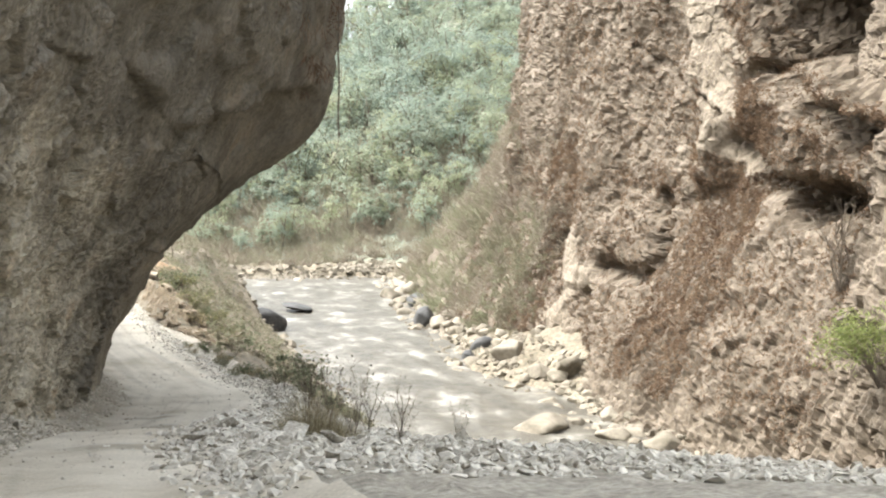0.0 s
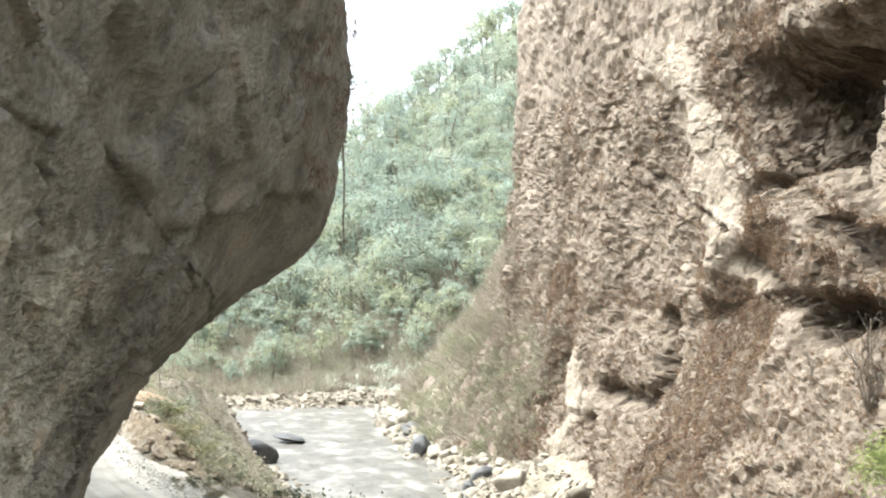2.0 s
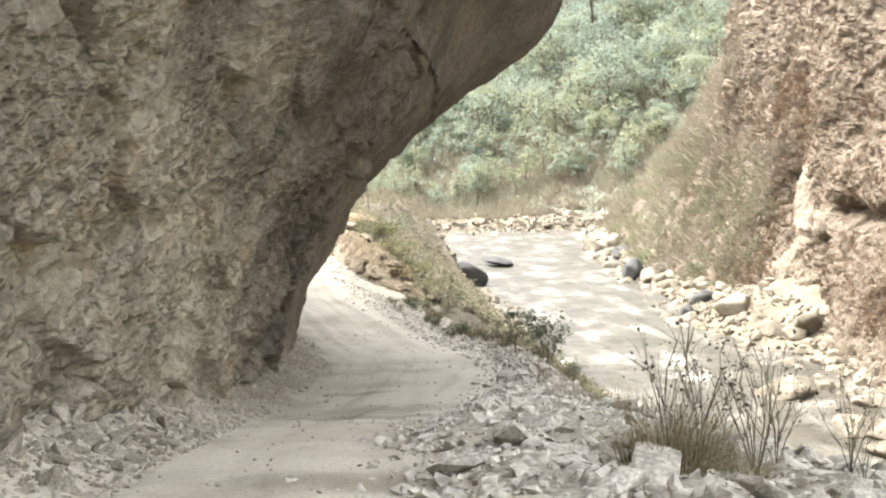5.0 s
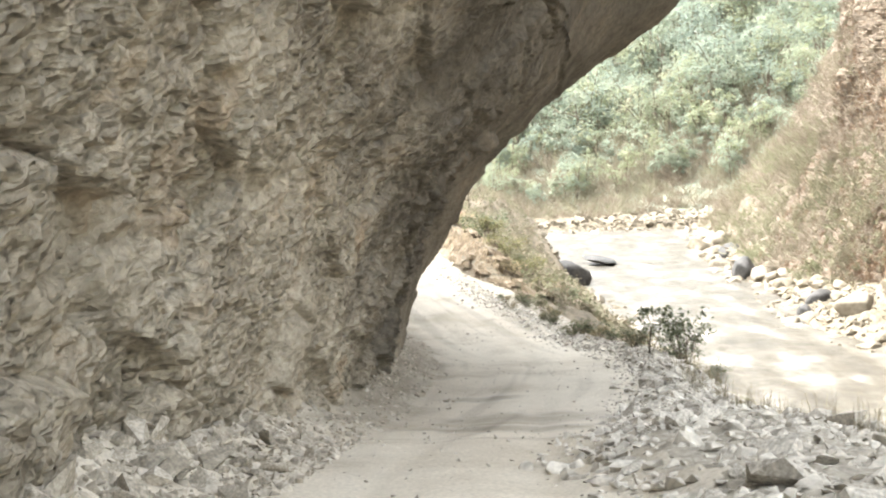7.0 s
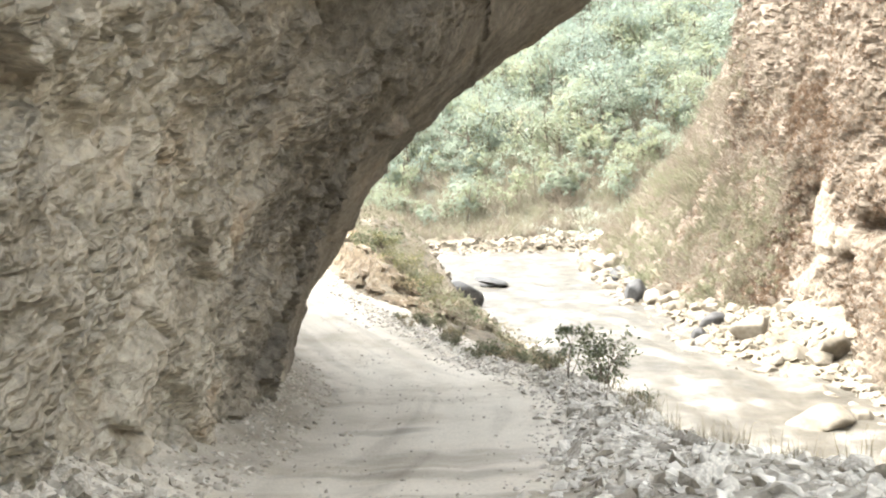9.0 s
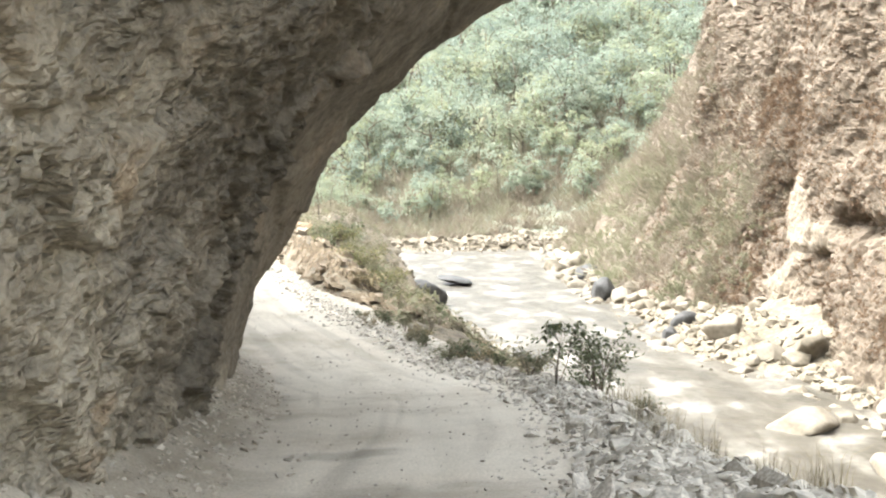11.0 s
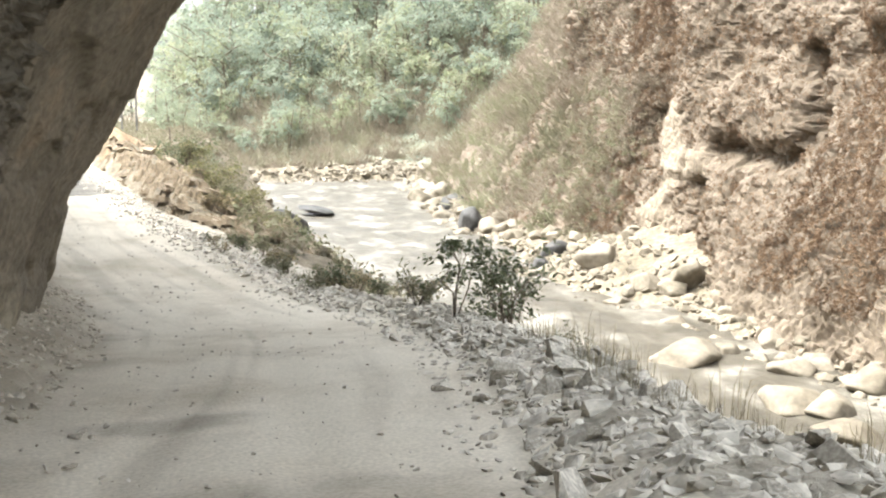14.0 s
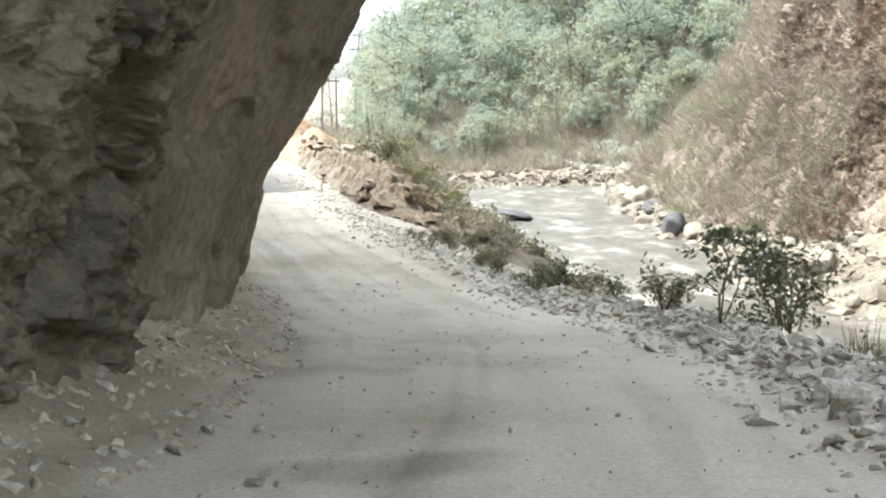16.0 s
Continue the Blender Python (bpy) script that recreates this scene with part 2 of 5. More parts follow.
DARK_BOULDER = surface("dark_wet_boulder", [(0.3, (0.03, 0.03, 0.029)), (0.6, (0.055, 0.053, 0.05)), (0.8, (0.10, 0.093, 0.083))], scale=0.8, bump=0.5, bump_scale=5, rough=0.6)
LEAF = surface("green_leaf", [(0.3, (0.07, 0.086, 0.045)), (0.5, (0.11, 0.126, 0.07)), (0.7, (0.17, 0.175, 0.105))], scale=0.8, by_island=0.5, grain_mix=0.2, bump=0, rough=0.55, translucent=0.3)
# leaf colours carry the distance haze: paler and bluer than the foliage itself
HAZED_FOREST = surface("hazed_forest_foliage", [(0.25, (0.175, 0.215, 0.185)), (0.5, (0.22, 0.265, 0.22)), (0.75, (0.265, 0.305, 0.245))],
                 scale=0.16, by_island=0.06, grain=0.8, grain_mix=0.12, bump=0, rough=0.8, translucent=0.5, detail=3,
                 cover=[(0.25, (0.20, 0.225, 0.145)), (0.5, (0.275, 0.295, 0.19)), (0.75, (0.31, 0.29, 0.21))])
UNDERGROWTH = surface("hillside_undergrowth", [(0.3, (0.12, 0.14, 0.105)), (0.5, (0.165, 0.185, 0.14)), (0.7, (0.21, 0.205, 0.155))], scale=0.05, grain=0.5, grain_mix=0.3, bump=0.8, bump_scale=0.5, bump_distance=1.0)
BROWN_SCRUB = surface("leafless_brown_scrub", [(0.3, (0.15, 0.125, 0.095)), (0.45, (0.22, 0.185, 0.145)), (0.58, (0.21, 0.205, 0.14)), (0.7, (0.30, 0.255, 0.205))],
                      scale=0.12, by_island=0.05, grain=0.8, grain_mix=0.1, bump=0, rough=0.85, translucent=0.35, detail=3)
SCRUB = surface("dry_scrub", [(0.3, (0.125, 0.122, 0.078)), (0.45, (0.19, 0.18, 0.12)), (0.55, (0.165, 0.178, 0.105)), (0.7, (0.25, 0.235, 0.165))],
                scale=0.09, by_island=0.05, grain=0.8, grain_mix=0.12, bump=0, rough=0.8, translucent=0.3, detail=3,
                cover=[(0.3, (0.155, 0.128, 0.096)), (0.5, (0.21, 0.178, 0.138)), (0.7, (0.275, 0.24, 0.19))])
DRY_LEAF = surface("red_brown_dry_brush", [(0.3, (0.08, 0.05, 0.03)), (0.5, (0.13, 0.084, 0.052)), (0.7, (0.195, 0.138, 0.09))], scale=0.25, by_island=0.2, grain_mix=0.2, bump=0, rough=0.85, translucent=0.25)
STRAW = surface("straw", [(0.3, (0.30, 0.24, 0.14)), (0.5, (0.42, 0.34, 0.21)), (0.7, (0.52, 0.44, 0.29))], scale=1.0, by_island=0.4, grain_mix=0.2, bump=0, rough=0.8, translucent=0.2)
DRY_GRASS = surface("brown_olive_grass", [(0.3, (0.15, 0.125, 0.075)), (0.5, (0.23, 0.195, 0.12)), (0.7, (0.34, 0.29, 0.18))], scale=1.0, by_island=0.5, grain_mix=0.2, bump=0, rough=0.8, translucent=0.2)
SEED = surface("dark_seed_head", [(0.3, (0.045, 0.04, 0.028)), (0.7, (0.10, 0.085, 0.055))], scale=2.0, by_island=0.4, bump=0)
BARK = surface("grey_bark", [(0.3, (0.07, 0.055, 0.04)), (0.6, (0.16, 0.13, 0.10))], scale=3, bump=0.5, bump_scale=20)
WOOD_POST = surface("weathered_post", [(0.3, (0.10, 0.10, 0.10)), (0.7, (0.20, 0.19, 0.18))], scale=2, bump=0.2)
STEEL = surface("galvanised_steel", [(0.3, (0.06, 0.065, 0.07)), (0.7, (0.10, 0.105, 0.11))], scale=2, bump=0, rough=0.5)


def water_material():
    m = surface("silty_river", [(0.36, (0.062, 0.056, 0.044)), (0.5, (0.085, 0.077, 0.061)), (0.56, (0.125, 0.116, 0.097)), (0.63, (0.23, 0.217, 0.19)), (0.72, (0.38, 0.365, 0.33))],
                scale=0.3, grain=1.6, grain_mix=0.22, bump=0.8, bump_scale=1.1, bump_distance=0.25, rough=0.45, stretch=(0.75, 0.4, 1), spec=0.14, detail=10)
    return m


WATER = water_material()


# ---- the lie of the land ----
def road_z(y):
    return np.interp(y, [-60, 0, 12, 17.5, 25, 31, 35, 40, 46, 53, 58, 65, 80, 95, 130, 180], [8.4, 0, -1.7, -2.6, -3.55, -4.5, -5.35, -6.2, -6.85, -7.6, -8.1, -8.4, -8.3, -8.1, -7.6, -7.3])


def edge_x(y):
    """The outer edge of the roadway."""
    return np.interp(y, [-60, 0, 12, 23, 27, 36, 42, 46, 53, 57, 60, 69, 79, 94, 112, 140, 200], [4, 3.2, 2.0, 1.7, 1.8, 3.7, 5.1, 6.1, 7.1, 7.3, 6.4, 4.9, 3.2, 1.8, 0.2, -2.5, -6])


def left_bank(y):
    return np.interp(y, [-60, 60, 78, 110, 130, 166, 190, 205, 265, 282, 300], [30, 27, 25.6, 22, 24.2, 24.8, 22, 23, 26.5, 28, 30])


def right_bank(y):
    return np.interp(y, [-60, 60, 84, 106, 120, 138, 150, 190, 230, 275, 300], [50, 47, 44.8, 43.3, 44, 40.3, 44, 48.5, 55, 62.5, 68])


def shelf(y):
    """Width of the rubble shelf outside the roadway."""
    return np.interp(y, [0, 17, 20, 23, 29, 36, 42, 50, 62], [12, 11, 7.5, 3.6, 3.0, 1.8, 1.2, 0.7, 0.5])


RIVER_Z = -20.0
CLIFF_Y = [0, 14, 24, 30, 36, 41, 46, 51, 56, 62, 68, 76]
CLIFF_H = [0, 1.5, 3, 5, 8, 12, 17, 24]
CLIFF_X = [
    [-3.96, -3.84, -3.54, -3.04, -2.48, -1.90, -1.39, -0.92], [-3.73, -3.58, -3.26, -2.51, -1.63, -0.70, 0.07, 0.78],
    [-3.43, -3.17, -2.87, -1.96, -0.69, 0.59, 1.62, 2.56], [-2.93, -2.43, -2.11, -1.40, 0.46, 2.07, 3.32, 4.47],
    [-2.29, -1.83, -1.55, -0.79, 1.92, 3.73, 5.16, 6.44], [-1.69, -1.30, -0.79, 0.24, 3.15, 5.44, 7.06, 8.20],
    [-1.14, -0.92, -0.36, 0.66, 4.07, 7.16, 8.82, 9.37], [-0.67, -0.76, -0.30, 0.69, 3.91, 8.69, 9.96, 9.41],
    [-0.39, -0.60, 0.00, 1.35, 2.34, 9.58, 9.38, 8.50], [-0.63, -0.36, 0.04, 1.22, 3.05, 6.04, 7.00, 6.75],
    [-1.69, -1.19, -0.70, 0.39, 1.82, 2.83, 3.80, 4.25], [-3.07, -2.49, -1.90, -1.10, -0.37, -0.25, 0.40, 1.37]]


def cliff_x(y, h):
    """How far the rock face stands out at the height h over the road."""
    g = np.array(CLIFF_X)
    yi = np.clip(np.interp(y, CLIFF_Y, np.arange(12)), 0, 10.9999)
    hi = np.clip(np.interp(h, CLIFF_H, np.arange(8)), 0, 6.9999)
    a, b = yi.astype(int), hi.astype(int)
    u, v = yi - a, hi - b
    x = g[a, b] * (1 - u) * (1 - v) + g[a + 1, b] * u * (1 - v) + g[a, b + 1] * (1 - u) * v + g[a + 1, b + 1] * u * v
    # beyond y 74 the face is unseen, run on beside the road to shade it
    return x - np.maximum(y - 74, 0) * 0.15 - np.maximum(y - 122, 0) * 1.5 + np.minimum(y, 0) * 0.02


def wall_foot(y):
    return cliff_x(np.asarray(y, float), np.full(np.shape(y), 0.3))


def fall(out, y):
    """How far the bank has dropped at a distance outside the road; past the cliff it keeps a stony bench first."""
    bench = 6.0 * smooth(62, 82, y) + 4.5 * smooth(115, 150, y) + 9.0 * smooth(165, 195, y)
    return np.interp(y, [110, 160], [0.2, 0.03]) * np.clip(out, 0, bench) + 0.78 * np.clip(out - bench, 0, None)


def ridge(bearing):
    """Height and distance of the wooded skyline by its bearing from the road, in degrees."""
    z = np.interp(bearing, [-4, 2.4, 2.9, 3.5, 4.2, 7, 9.2, 13, 15, 18, 24, 40], [-10, -9, -6, 8, 19, 29, 44, 90, 112, 160, 210, 240])
    d = np.interp(bearing, [-4, 2, 4, 7, 9.2, 13, 18, 24], [420, 420, 440, 470, 510, 560, 680, 760])
    return z, d


def hill_z(x, y):
    b, d = np.degrees(np.arctan2(x, y - 15)), np.hypot(x, y - 15)
    top, far = ridge(b)
    foot = np.interp(b, [-10, 0, 8, 13, 17], [330, 310, 292, 280, 272])
    t = np.clip((d - foot) / (far - foot), 0, 1.6)
    z = np.where(t < 1, -19 + (top + 19) * (0.35 * t + 0.65 * t**1.5), top - (t - 1) * 40)
    return np.where(d < foot, -60, z)


def ground_z(x, y):
    r, xe, xl, xr = road_z(y), edge_x(y), left_bank(y), right_bank(y)
    p = np.stack([x * 0.22, y * 0.22, np.zeros_like(x)], 1)
    rough = fbm(p, 4, 11)
    out = np.clip(x - xe - shelf(y) - 0.3, 0, None)
    z = r - fall(out, y) + rough * np.clip(out * 0.5, 0.0, 1.0)
    z = np.maximum(z, -19.3 - 0.06 * np.clip(x - xl + 6, 0, 8) + rough * 0.35)
    lower = 0.6 * (1 - smooth(1.4, 2.6, x - xe - shelf(y))) * (y < 178)
    z = z - lower + np.where(x < wall_foot(y) - 4, (wall_foot(y) - 4 - x) * 0.55, 0) * (1 - smooth(84, 140, y))
    z = np.where(y > 180, np.maximum(z, -19.5), z)
    z = z + (1.7 + 1.2 * rough) * smooth(0.6, 2.4, x - xe) * (1 - smooth(3.8, 6.8, x - xe)) * smooth(79, 92, y) * (1 - smooth(146, 164, y))
    bed = smooth(-2.5, 1.5, x - xl) * (1 - smooth(-1.0, 2.5, x - xr)) * (1 - smooth(292, 302, y))
    bend = smooth(264, 274, y) * (1 - smooth(292, 302, y)) * (1 - smooth(50, 62, x)) * smooth(-140, -110, x)
    bed = np.maximum(bed, bend)
    east = -19.2 + np.clip(x - xr - 4, 0, 90) * 0.5 + rough * 0.4
    z = np.where(x > xr, east, z)
    z = np.where((y > 290), -12 + rough * 2 - 6 * smooth(-20, 30, x) * (1 - smooth(330, 420, y)), z)
    z = z * (1 - bed) + (-22 + rough * 0.3) * bed
    far = np.hypot(x, y)
    z = np.maximum(z, hill_z(x, y) + fbm(p * 0.12, 3, 5) * 6 * smooth(300, 380, far))
    return z + smooth(1200, 3200, far) * (70 + 110 * fbm(np.stack([x, y, x * 0], 1) * 0.0011, 4, 9))


def spaced(lo, near_lo, near_hi, hi, step, grow=1.16):
    mid = list(np.arange(near_lo, near_hi + 1e-6, step))
    up, s = [near_hi], step
    while up[-1] < hi:
        s *= grow
        up.append(up[-1] + s)
    down, s = [near_lo], step
    while down[-1] > lo:
        s *= grow
        down.append(down[-1] - s)
    return np.array(down[:0:-1] + mid + up[1:])


gx, gy = spaced(-3500, -30, 110, 3500, 1.0), spaced(-400, -5, 330, 4200, 1.25, 1.1)
GX, GY = (a.ravel() for a in np.meshgrid(gx, gy, indexing="ij"))
wooded = (hill_z(GX, GY) > -17).reshape(len(gx), len(gy))[:-1, :-1].ravel()
ground = new("ground", make_mesh("ground", np.stack([GX, GY, ground_z(GX, GY)], 1), grid_faces(len(gx), len(gy)), EARTH, True, (UNDERGROWTH,), wooded))
tagged(ground, "dry stony valley ground rising to wooded hills", "ground", kind="structure")


# ---- road ----
def road_surface(x, y):
    """Height of the dusty roadway with its ruts, the talus at the wall's foot and the berm at its outer edge."""
    r, xe, xw = road_z(y), edge_x(y), wall_foot(y)
    p = np.stack([x, y, np.zeros_like(x)], 1)
    z = r + 0.010 * fbm(p * 0.4, 3, 21) + 0.012 * fbm(np.stack([(x - xe) * 4.0, y * 0.16, x * 0], 1), 3, 22) + 0.007 * fbm(p * 3.5, 3, 20)
    lane = np.interp(y, [0, 16, 26, 36, 46, 60, 80, 180], [0.3, -0.3, 0.1, 1.2, 2.4, 3.4, 0.5, -6])
    for side in (-0.8, 0.8):
        z -= 0.03 * np.exp(-(((x - lane - side) / 0.3) ** 2))
    z += 0.012 * np.exp(-(((x - lane) / 0.35) ** 2))
    toe = np.clip((xw + 1.5 - x) / 1.7, 0, 1.3)
    z += 0.75 * toe**1.6 + toe * 0.10 * fbm(p * 2.2, 3, 23)
    out = x - xe
    z += (0.28 + 0.14 * fbm(p * 0.8, 3, 24)) * smooth(-0.5, 0.5, out) * np.where(y < 62, 1, 0.5)
    z += 0.1 * fbm(p * 3.0, 3, 25) * smooth(-0.3, 0.6, out)
    return z - 0.08 * np.clip(out, 0, shelf(y)) - fall(np.clip(out - shelf(y) - 0.3, 0, None), y)


def road_mesh():
    ys = np.concatenate([np.arange(-40, 14, 0.5), np.arange(14, 66, 0.11), np.arange(66, 178, 0.4)])
    us = np.linspace(0, 1, 130)
    Y, U = (a.ravel() for a in np.meshgrid(ys, us, indexing="ij"))
    x0, x1 = wall_foot(Y) - 1.2, edge_x(Y) + shelf(Y) + 2.4
    x0 = np.where(Y > 84, np.maximum(x0, edge_x(Y) - 7.5), x0)
    X = x0 + (x1 - x0) * U
    outer = X - edge_x(Y) + 0.5 * fbm(np.stack([X, Y, X * 0], 1) * 1.3, 3, 26) > 0.2
    # a darker stretch of the roadway, about y 97 to 122
    dark_stretch = (Y + 3 * fbm(np.stack([X, Y, X * 0], 1) * 0.4, 3, 27) > 97) & (Y < 122)
    bare = Y + 3 * fbm(np.stack([X, Y, X * 0], 1) * 0.3, 3, 19) > 124
    outer = np.where(bare, 3, np.where(outer, 1, np.where(dark_stretch, 2, 0))).reshape(len(ys), len(us))[:-1, :-1].ravel()
    blot = fbm(np.stack([X * 0.4, Y * 0.45, X * 0], 1), 4, 29)
    wet = np.zeros(len(X))
    for cx, cy, rx, ry in ((0.6, 23.4, 1.6, 1.1), (2.0, 39.0, 2.2, 2.0), (1.6, 36.0, 1.6, 1.0), (2.4, 29.0, 1.5, 1.0), (2.8, 31.5, 2.0, 0.8), (1.4, 44.0, 1.2, 0.7)):
        wet = np.maximum(wet, np.exp(-(((X - cx) / rx) ** 2) - ((Y - cy) / ry) ** 2))
    # darker brown towards the wall's foot, from about y 33 on
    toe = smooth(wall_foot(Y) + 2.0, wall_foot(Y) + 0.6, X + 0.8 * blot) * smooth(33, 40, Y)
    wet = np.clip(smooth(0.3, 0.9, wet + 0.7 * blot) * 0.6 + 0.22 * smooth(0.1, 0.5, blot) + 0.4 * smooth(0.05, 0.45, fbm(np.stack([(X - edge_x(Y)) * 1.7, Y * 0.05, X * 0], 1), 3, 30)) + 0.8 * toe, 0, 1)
    mesh = make_mesh("road", np.stack([X, Y, road_surface(X, Y)], 1), grid_faces(len(ys), len(us)), DUST, True, (GRAVEL, DARK_GRAVEL, ORANGE), outer, wet)
    return mesh


road = tagged(new("road", road_mesh()), "unpaved dusty grey gravel road with tyre ruts", "road", kind="structure")

# ---- river ----
wx, wy = np.arange(-120, 84, 0.7), np.arange(20, 312, 0.9)
WX, WY = (a.ravel() for a in np.meshgrid(wx, wy, indexing="ij"))
wp = np.stack([WX * 0.5, WY * 0.22, np.zeros_like(WX)], 1)
WZ = RIVER_Z + 0.32 * fbm(wp, 3, 31) + 0.30 * np.clip(fbm(wp * 1.7, 3, 32, True), 0, 1) * smooth(-0.1, 0.3, perlin(wp * 0.25, 33))
water = new("water", make_mesh("water", np.stack([WX, WY, WZ], 1), grid_faces(len(wx), len(wy)), WATER, True))
tagged(water, "silty pale river with white rapids between boulders", "river", kind="structure")


# ---- the overhanging cliff beside the road ----
def cliff_west_mesh():
    ys = np.concatenate([np.arange(-60, 10, 1.2), np.arange(10, 19, 0.3), np.arange(19, 31, 0.046), np.arange(31, 38, 0.056), np.arange(38, 50, 0.04), np.arange(50, 70, 0.085), np.arange(70, 150, 0.7)])
    hs = np.concatenate([np.arange(-1.6, 8.5, 0.058), np.arange(8.5, 20, 0.15), np.arange(20, 45, 0.8)])
    Y, H = np.meshgrid(ys, hs, indexing="ij")
    crest = np.interp(Y, [66, 81, 100, 122, 140], [45, 14, 11, 8, 7.5])  # unseen hillside, added to shade the road; it sinks towards the bench
    H = np.where(H > 7, 7 + (H - 7) * (crest - 7) / 38, H)
    soft = smooth(2.0, 6.0, H.ravel())
    X = sum(cliff_x(Y.ravel() + a * soft, H.ravel() + b * soft) for a in (-1.0, 0, 1.0) for b in (-0.9, 0, 0.9)).reshape(Y.shape) / 9
    for _ in range(3):
        X[1:-1] = 0.5 * X[1:-1] + 0.25 * (X[2:] + X[:-2])
        X[:, 1:-1] = 0.5 * X[:, 1:-1] + 0.25 * (X[:, 2:] + X[:, :-2])
    P = np.stack([X, Y, road_z(Y) + H], -1)
    n = np.cross(np.gradient(P, axis=0), np.gradient(P, axis=1))
    n /= np.linalg.norm(n, axis=-1, keepdims=True) + 1e-9
    n *= np.where(n[..., :1] < 0, -1, 1)
    p, h, y = P.reshape(-1, 3), H.ravel(), Y.ravel()
    bed = p @ np.array([[0.9, 0.2, 0.1], [-0.25, 1.0, 0.35], [0.3, -0.4, 1.5]])
    # flutes run down the nearer wall, slanting with the road; farther on the beds lie flat
    lie = smooth(36, 42, y)[:, None]
    across, down = 0.9 * y + 0.45 * p[:, 2], 0.9 * p[:, 2] - 0.45 * y
    flute = np.stack([p[:, 0], across, down], 1)
    warp = fbm(p * 1.2, 2, 45)[:, None] * 0.3
    big, bj = facets(bed * 0.42, 41)
    groove = fbm(flute * (1.4, 2.3, 0.55) + warp, 4, 42, True)
    pits = smooth(0.06, 0.3, perlin(flute * (3.2, 3.3, 4.6) + warp * 2, 43))
    pricks = smooth(0.08, 0.3, perlin(flute * (6.5, 6.0, 8.5) + warp * 3, 39))
    bed_mid, bed_mj = facets(bed * (1.0, 1.0, 2.4) + warp, 52, 0.5, 0.05)
    bed_small, _ = facets(bed * (2.6, 2.6, 6.0) + warp * 2, 53, 0.6, 0.08)
    near = 1 - lie[:, 0]
    mid = (0.9 * groove - 0.5 * pits) * near + bed_mid * lie[:, 0]
    small = (0.7 * fbm(flute * (4, 4.5, 3), 3, 38, True) - 1.0 * pricks) * near + bed_small * lie[:, 0]
    mj = np.where(near > 0.5, 1.0, bed_mj)
    holes = smooth(0.16, 0.42, perlin(flute * (1.3, 1.2, 2.4) + warp, 54)) * near
    # sharp crests between the flutes, with lips stepping down each of them
    lane = across / 0.7 + 0.55 * fbm(np.stack([across * 0.8, down * 0.35, across * 0], 1), 3, 56)
    column, within = np.floor(lane), lane - np.floor(lane)
    crest = np.abs(2 * within - 1) ** 2.2
    step = down / 0.2 + 0.618 * column + 0.9 * fbm(flute * (1.2, 1.2, 1.6), 3, 57)
    lips = (step - np.floor(step)) ** 1.5
    fluted = near * smooth(-0.25, 0.15, fbm(flute * (0.5, 0.5, 0.35), 2, 58)) * smooth(7.5, 4.0, h)
    # the smooth bed that lies bare beyond the broken one
    start = np.interp(h, [0, 0.5, 3.8, 7, 12], [48.4, 48.2, 45.6, 43.6, 42]) + 0.5 * fbm(p * 0.9, 3, 59)
    slab = smooth(-0.12, 0.2, y - start) * smooth(-0.2, 0.5, h)
    worn = 1 - 0.88 * slab
    streak = fbm(np.stack([(y - 0.45 * p[:, 2]) * 2.4, p[:, 2] * 0.3, p[:, 0] * 0.4], 1), 4, 60, True)
    under = 1 - 0.65 * smooth(4.5, 7.5, h)
    tiny, _ = facets(bed * (8.5, 8.5, 11.0), 48)
    pitted = smooth(-0.25, 0.2, perlin(p * 0.55, 47))
    d = 0.34 * big * (1 - 0.5 * slab) + (0.16 + 0.01 * lie[:, 0]) * mid * worn * under + (0.10 + 0.02 * lie[:, 0]) * small * worn * under * (0.35 + 0.65 * pitted) + 0.06 * tiny * worn * under * lie[:, 0]
    d += 0.20 * fbm(p * 0.5, 5, 44) * worn + 0.06 * fbm(p * (3, 3, 5), 4, 46, True) * (1 - 0.5 * slab)
    d -= 0.10 * (1 - smooth(0.0, 0.07, mj)) * worn + 0.12 * (1 - smooth(0, 0.05, bj)) * (1 - slab)
    d += 0.22 * fbm(p * 0.9, 3, 50) * smooth(5, 8, h) * smooth(38, 44, y)
    beds = (p[:, 2] - 0.3 * y) / 0.21 + 0.9 * fbm(p * (0.8, 0.8, 1.6), 3, 51)
    d += 0.085 * (beds - np.floor(beds)) ** 2 * lie[:, 0] * (1 - slab) * smooth(7, 5, h) * smooth(-0.3, 0.1, fbm(p * 0.7, 2, 40))
    d += fluted * (0.09 * crest + 0.06 * lips * (1 - 0.6 * crest) - 0.06) + 0.05 * streak * slab - 0.34 * slab * (1 - smooth(48.5, 52.5, y)) + 0.2 * slab * smooth(48.5, 52.5, y) * (1 - smooth(60, 66, y))
    d -= 0.25 * smooth(1.3, 0.3, h) * slab + 0.24 * holes * smooth(6.5, 4.5, h)
    below = np.interp(y, [35.5, 36.7, 37.9, 42.4, 49], [6.0, 7.6, 9.7, 11.2, 12.8]) - h  # the lip of the upper bed
    d -= 0.55 * smooth(0, 0.45, below + 0.3 * fbm(p * 0.8, 2, 55)) * (1 - smooth(1.5, 4.5, below)) * smooth(35.3, 37, y) * (1 - smooth(48, 52, y))
    V = p + n.reshape(-1, 3) * d[:, None]
    V = V.reshape(*Y.shape, 3)
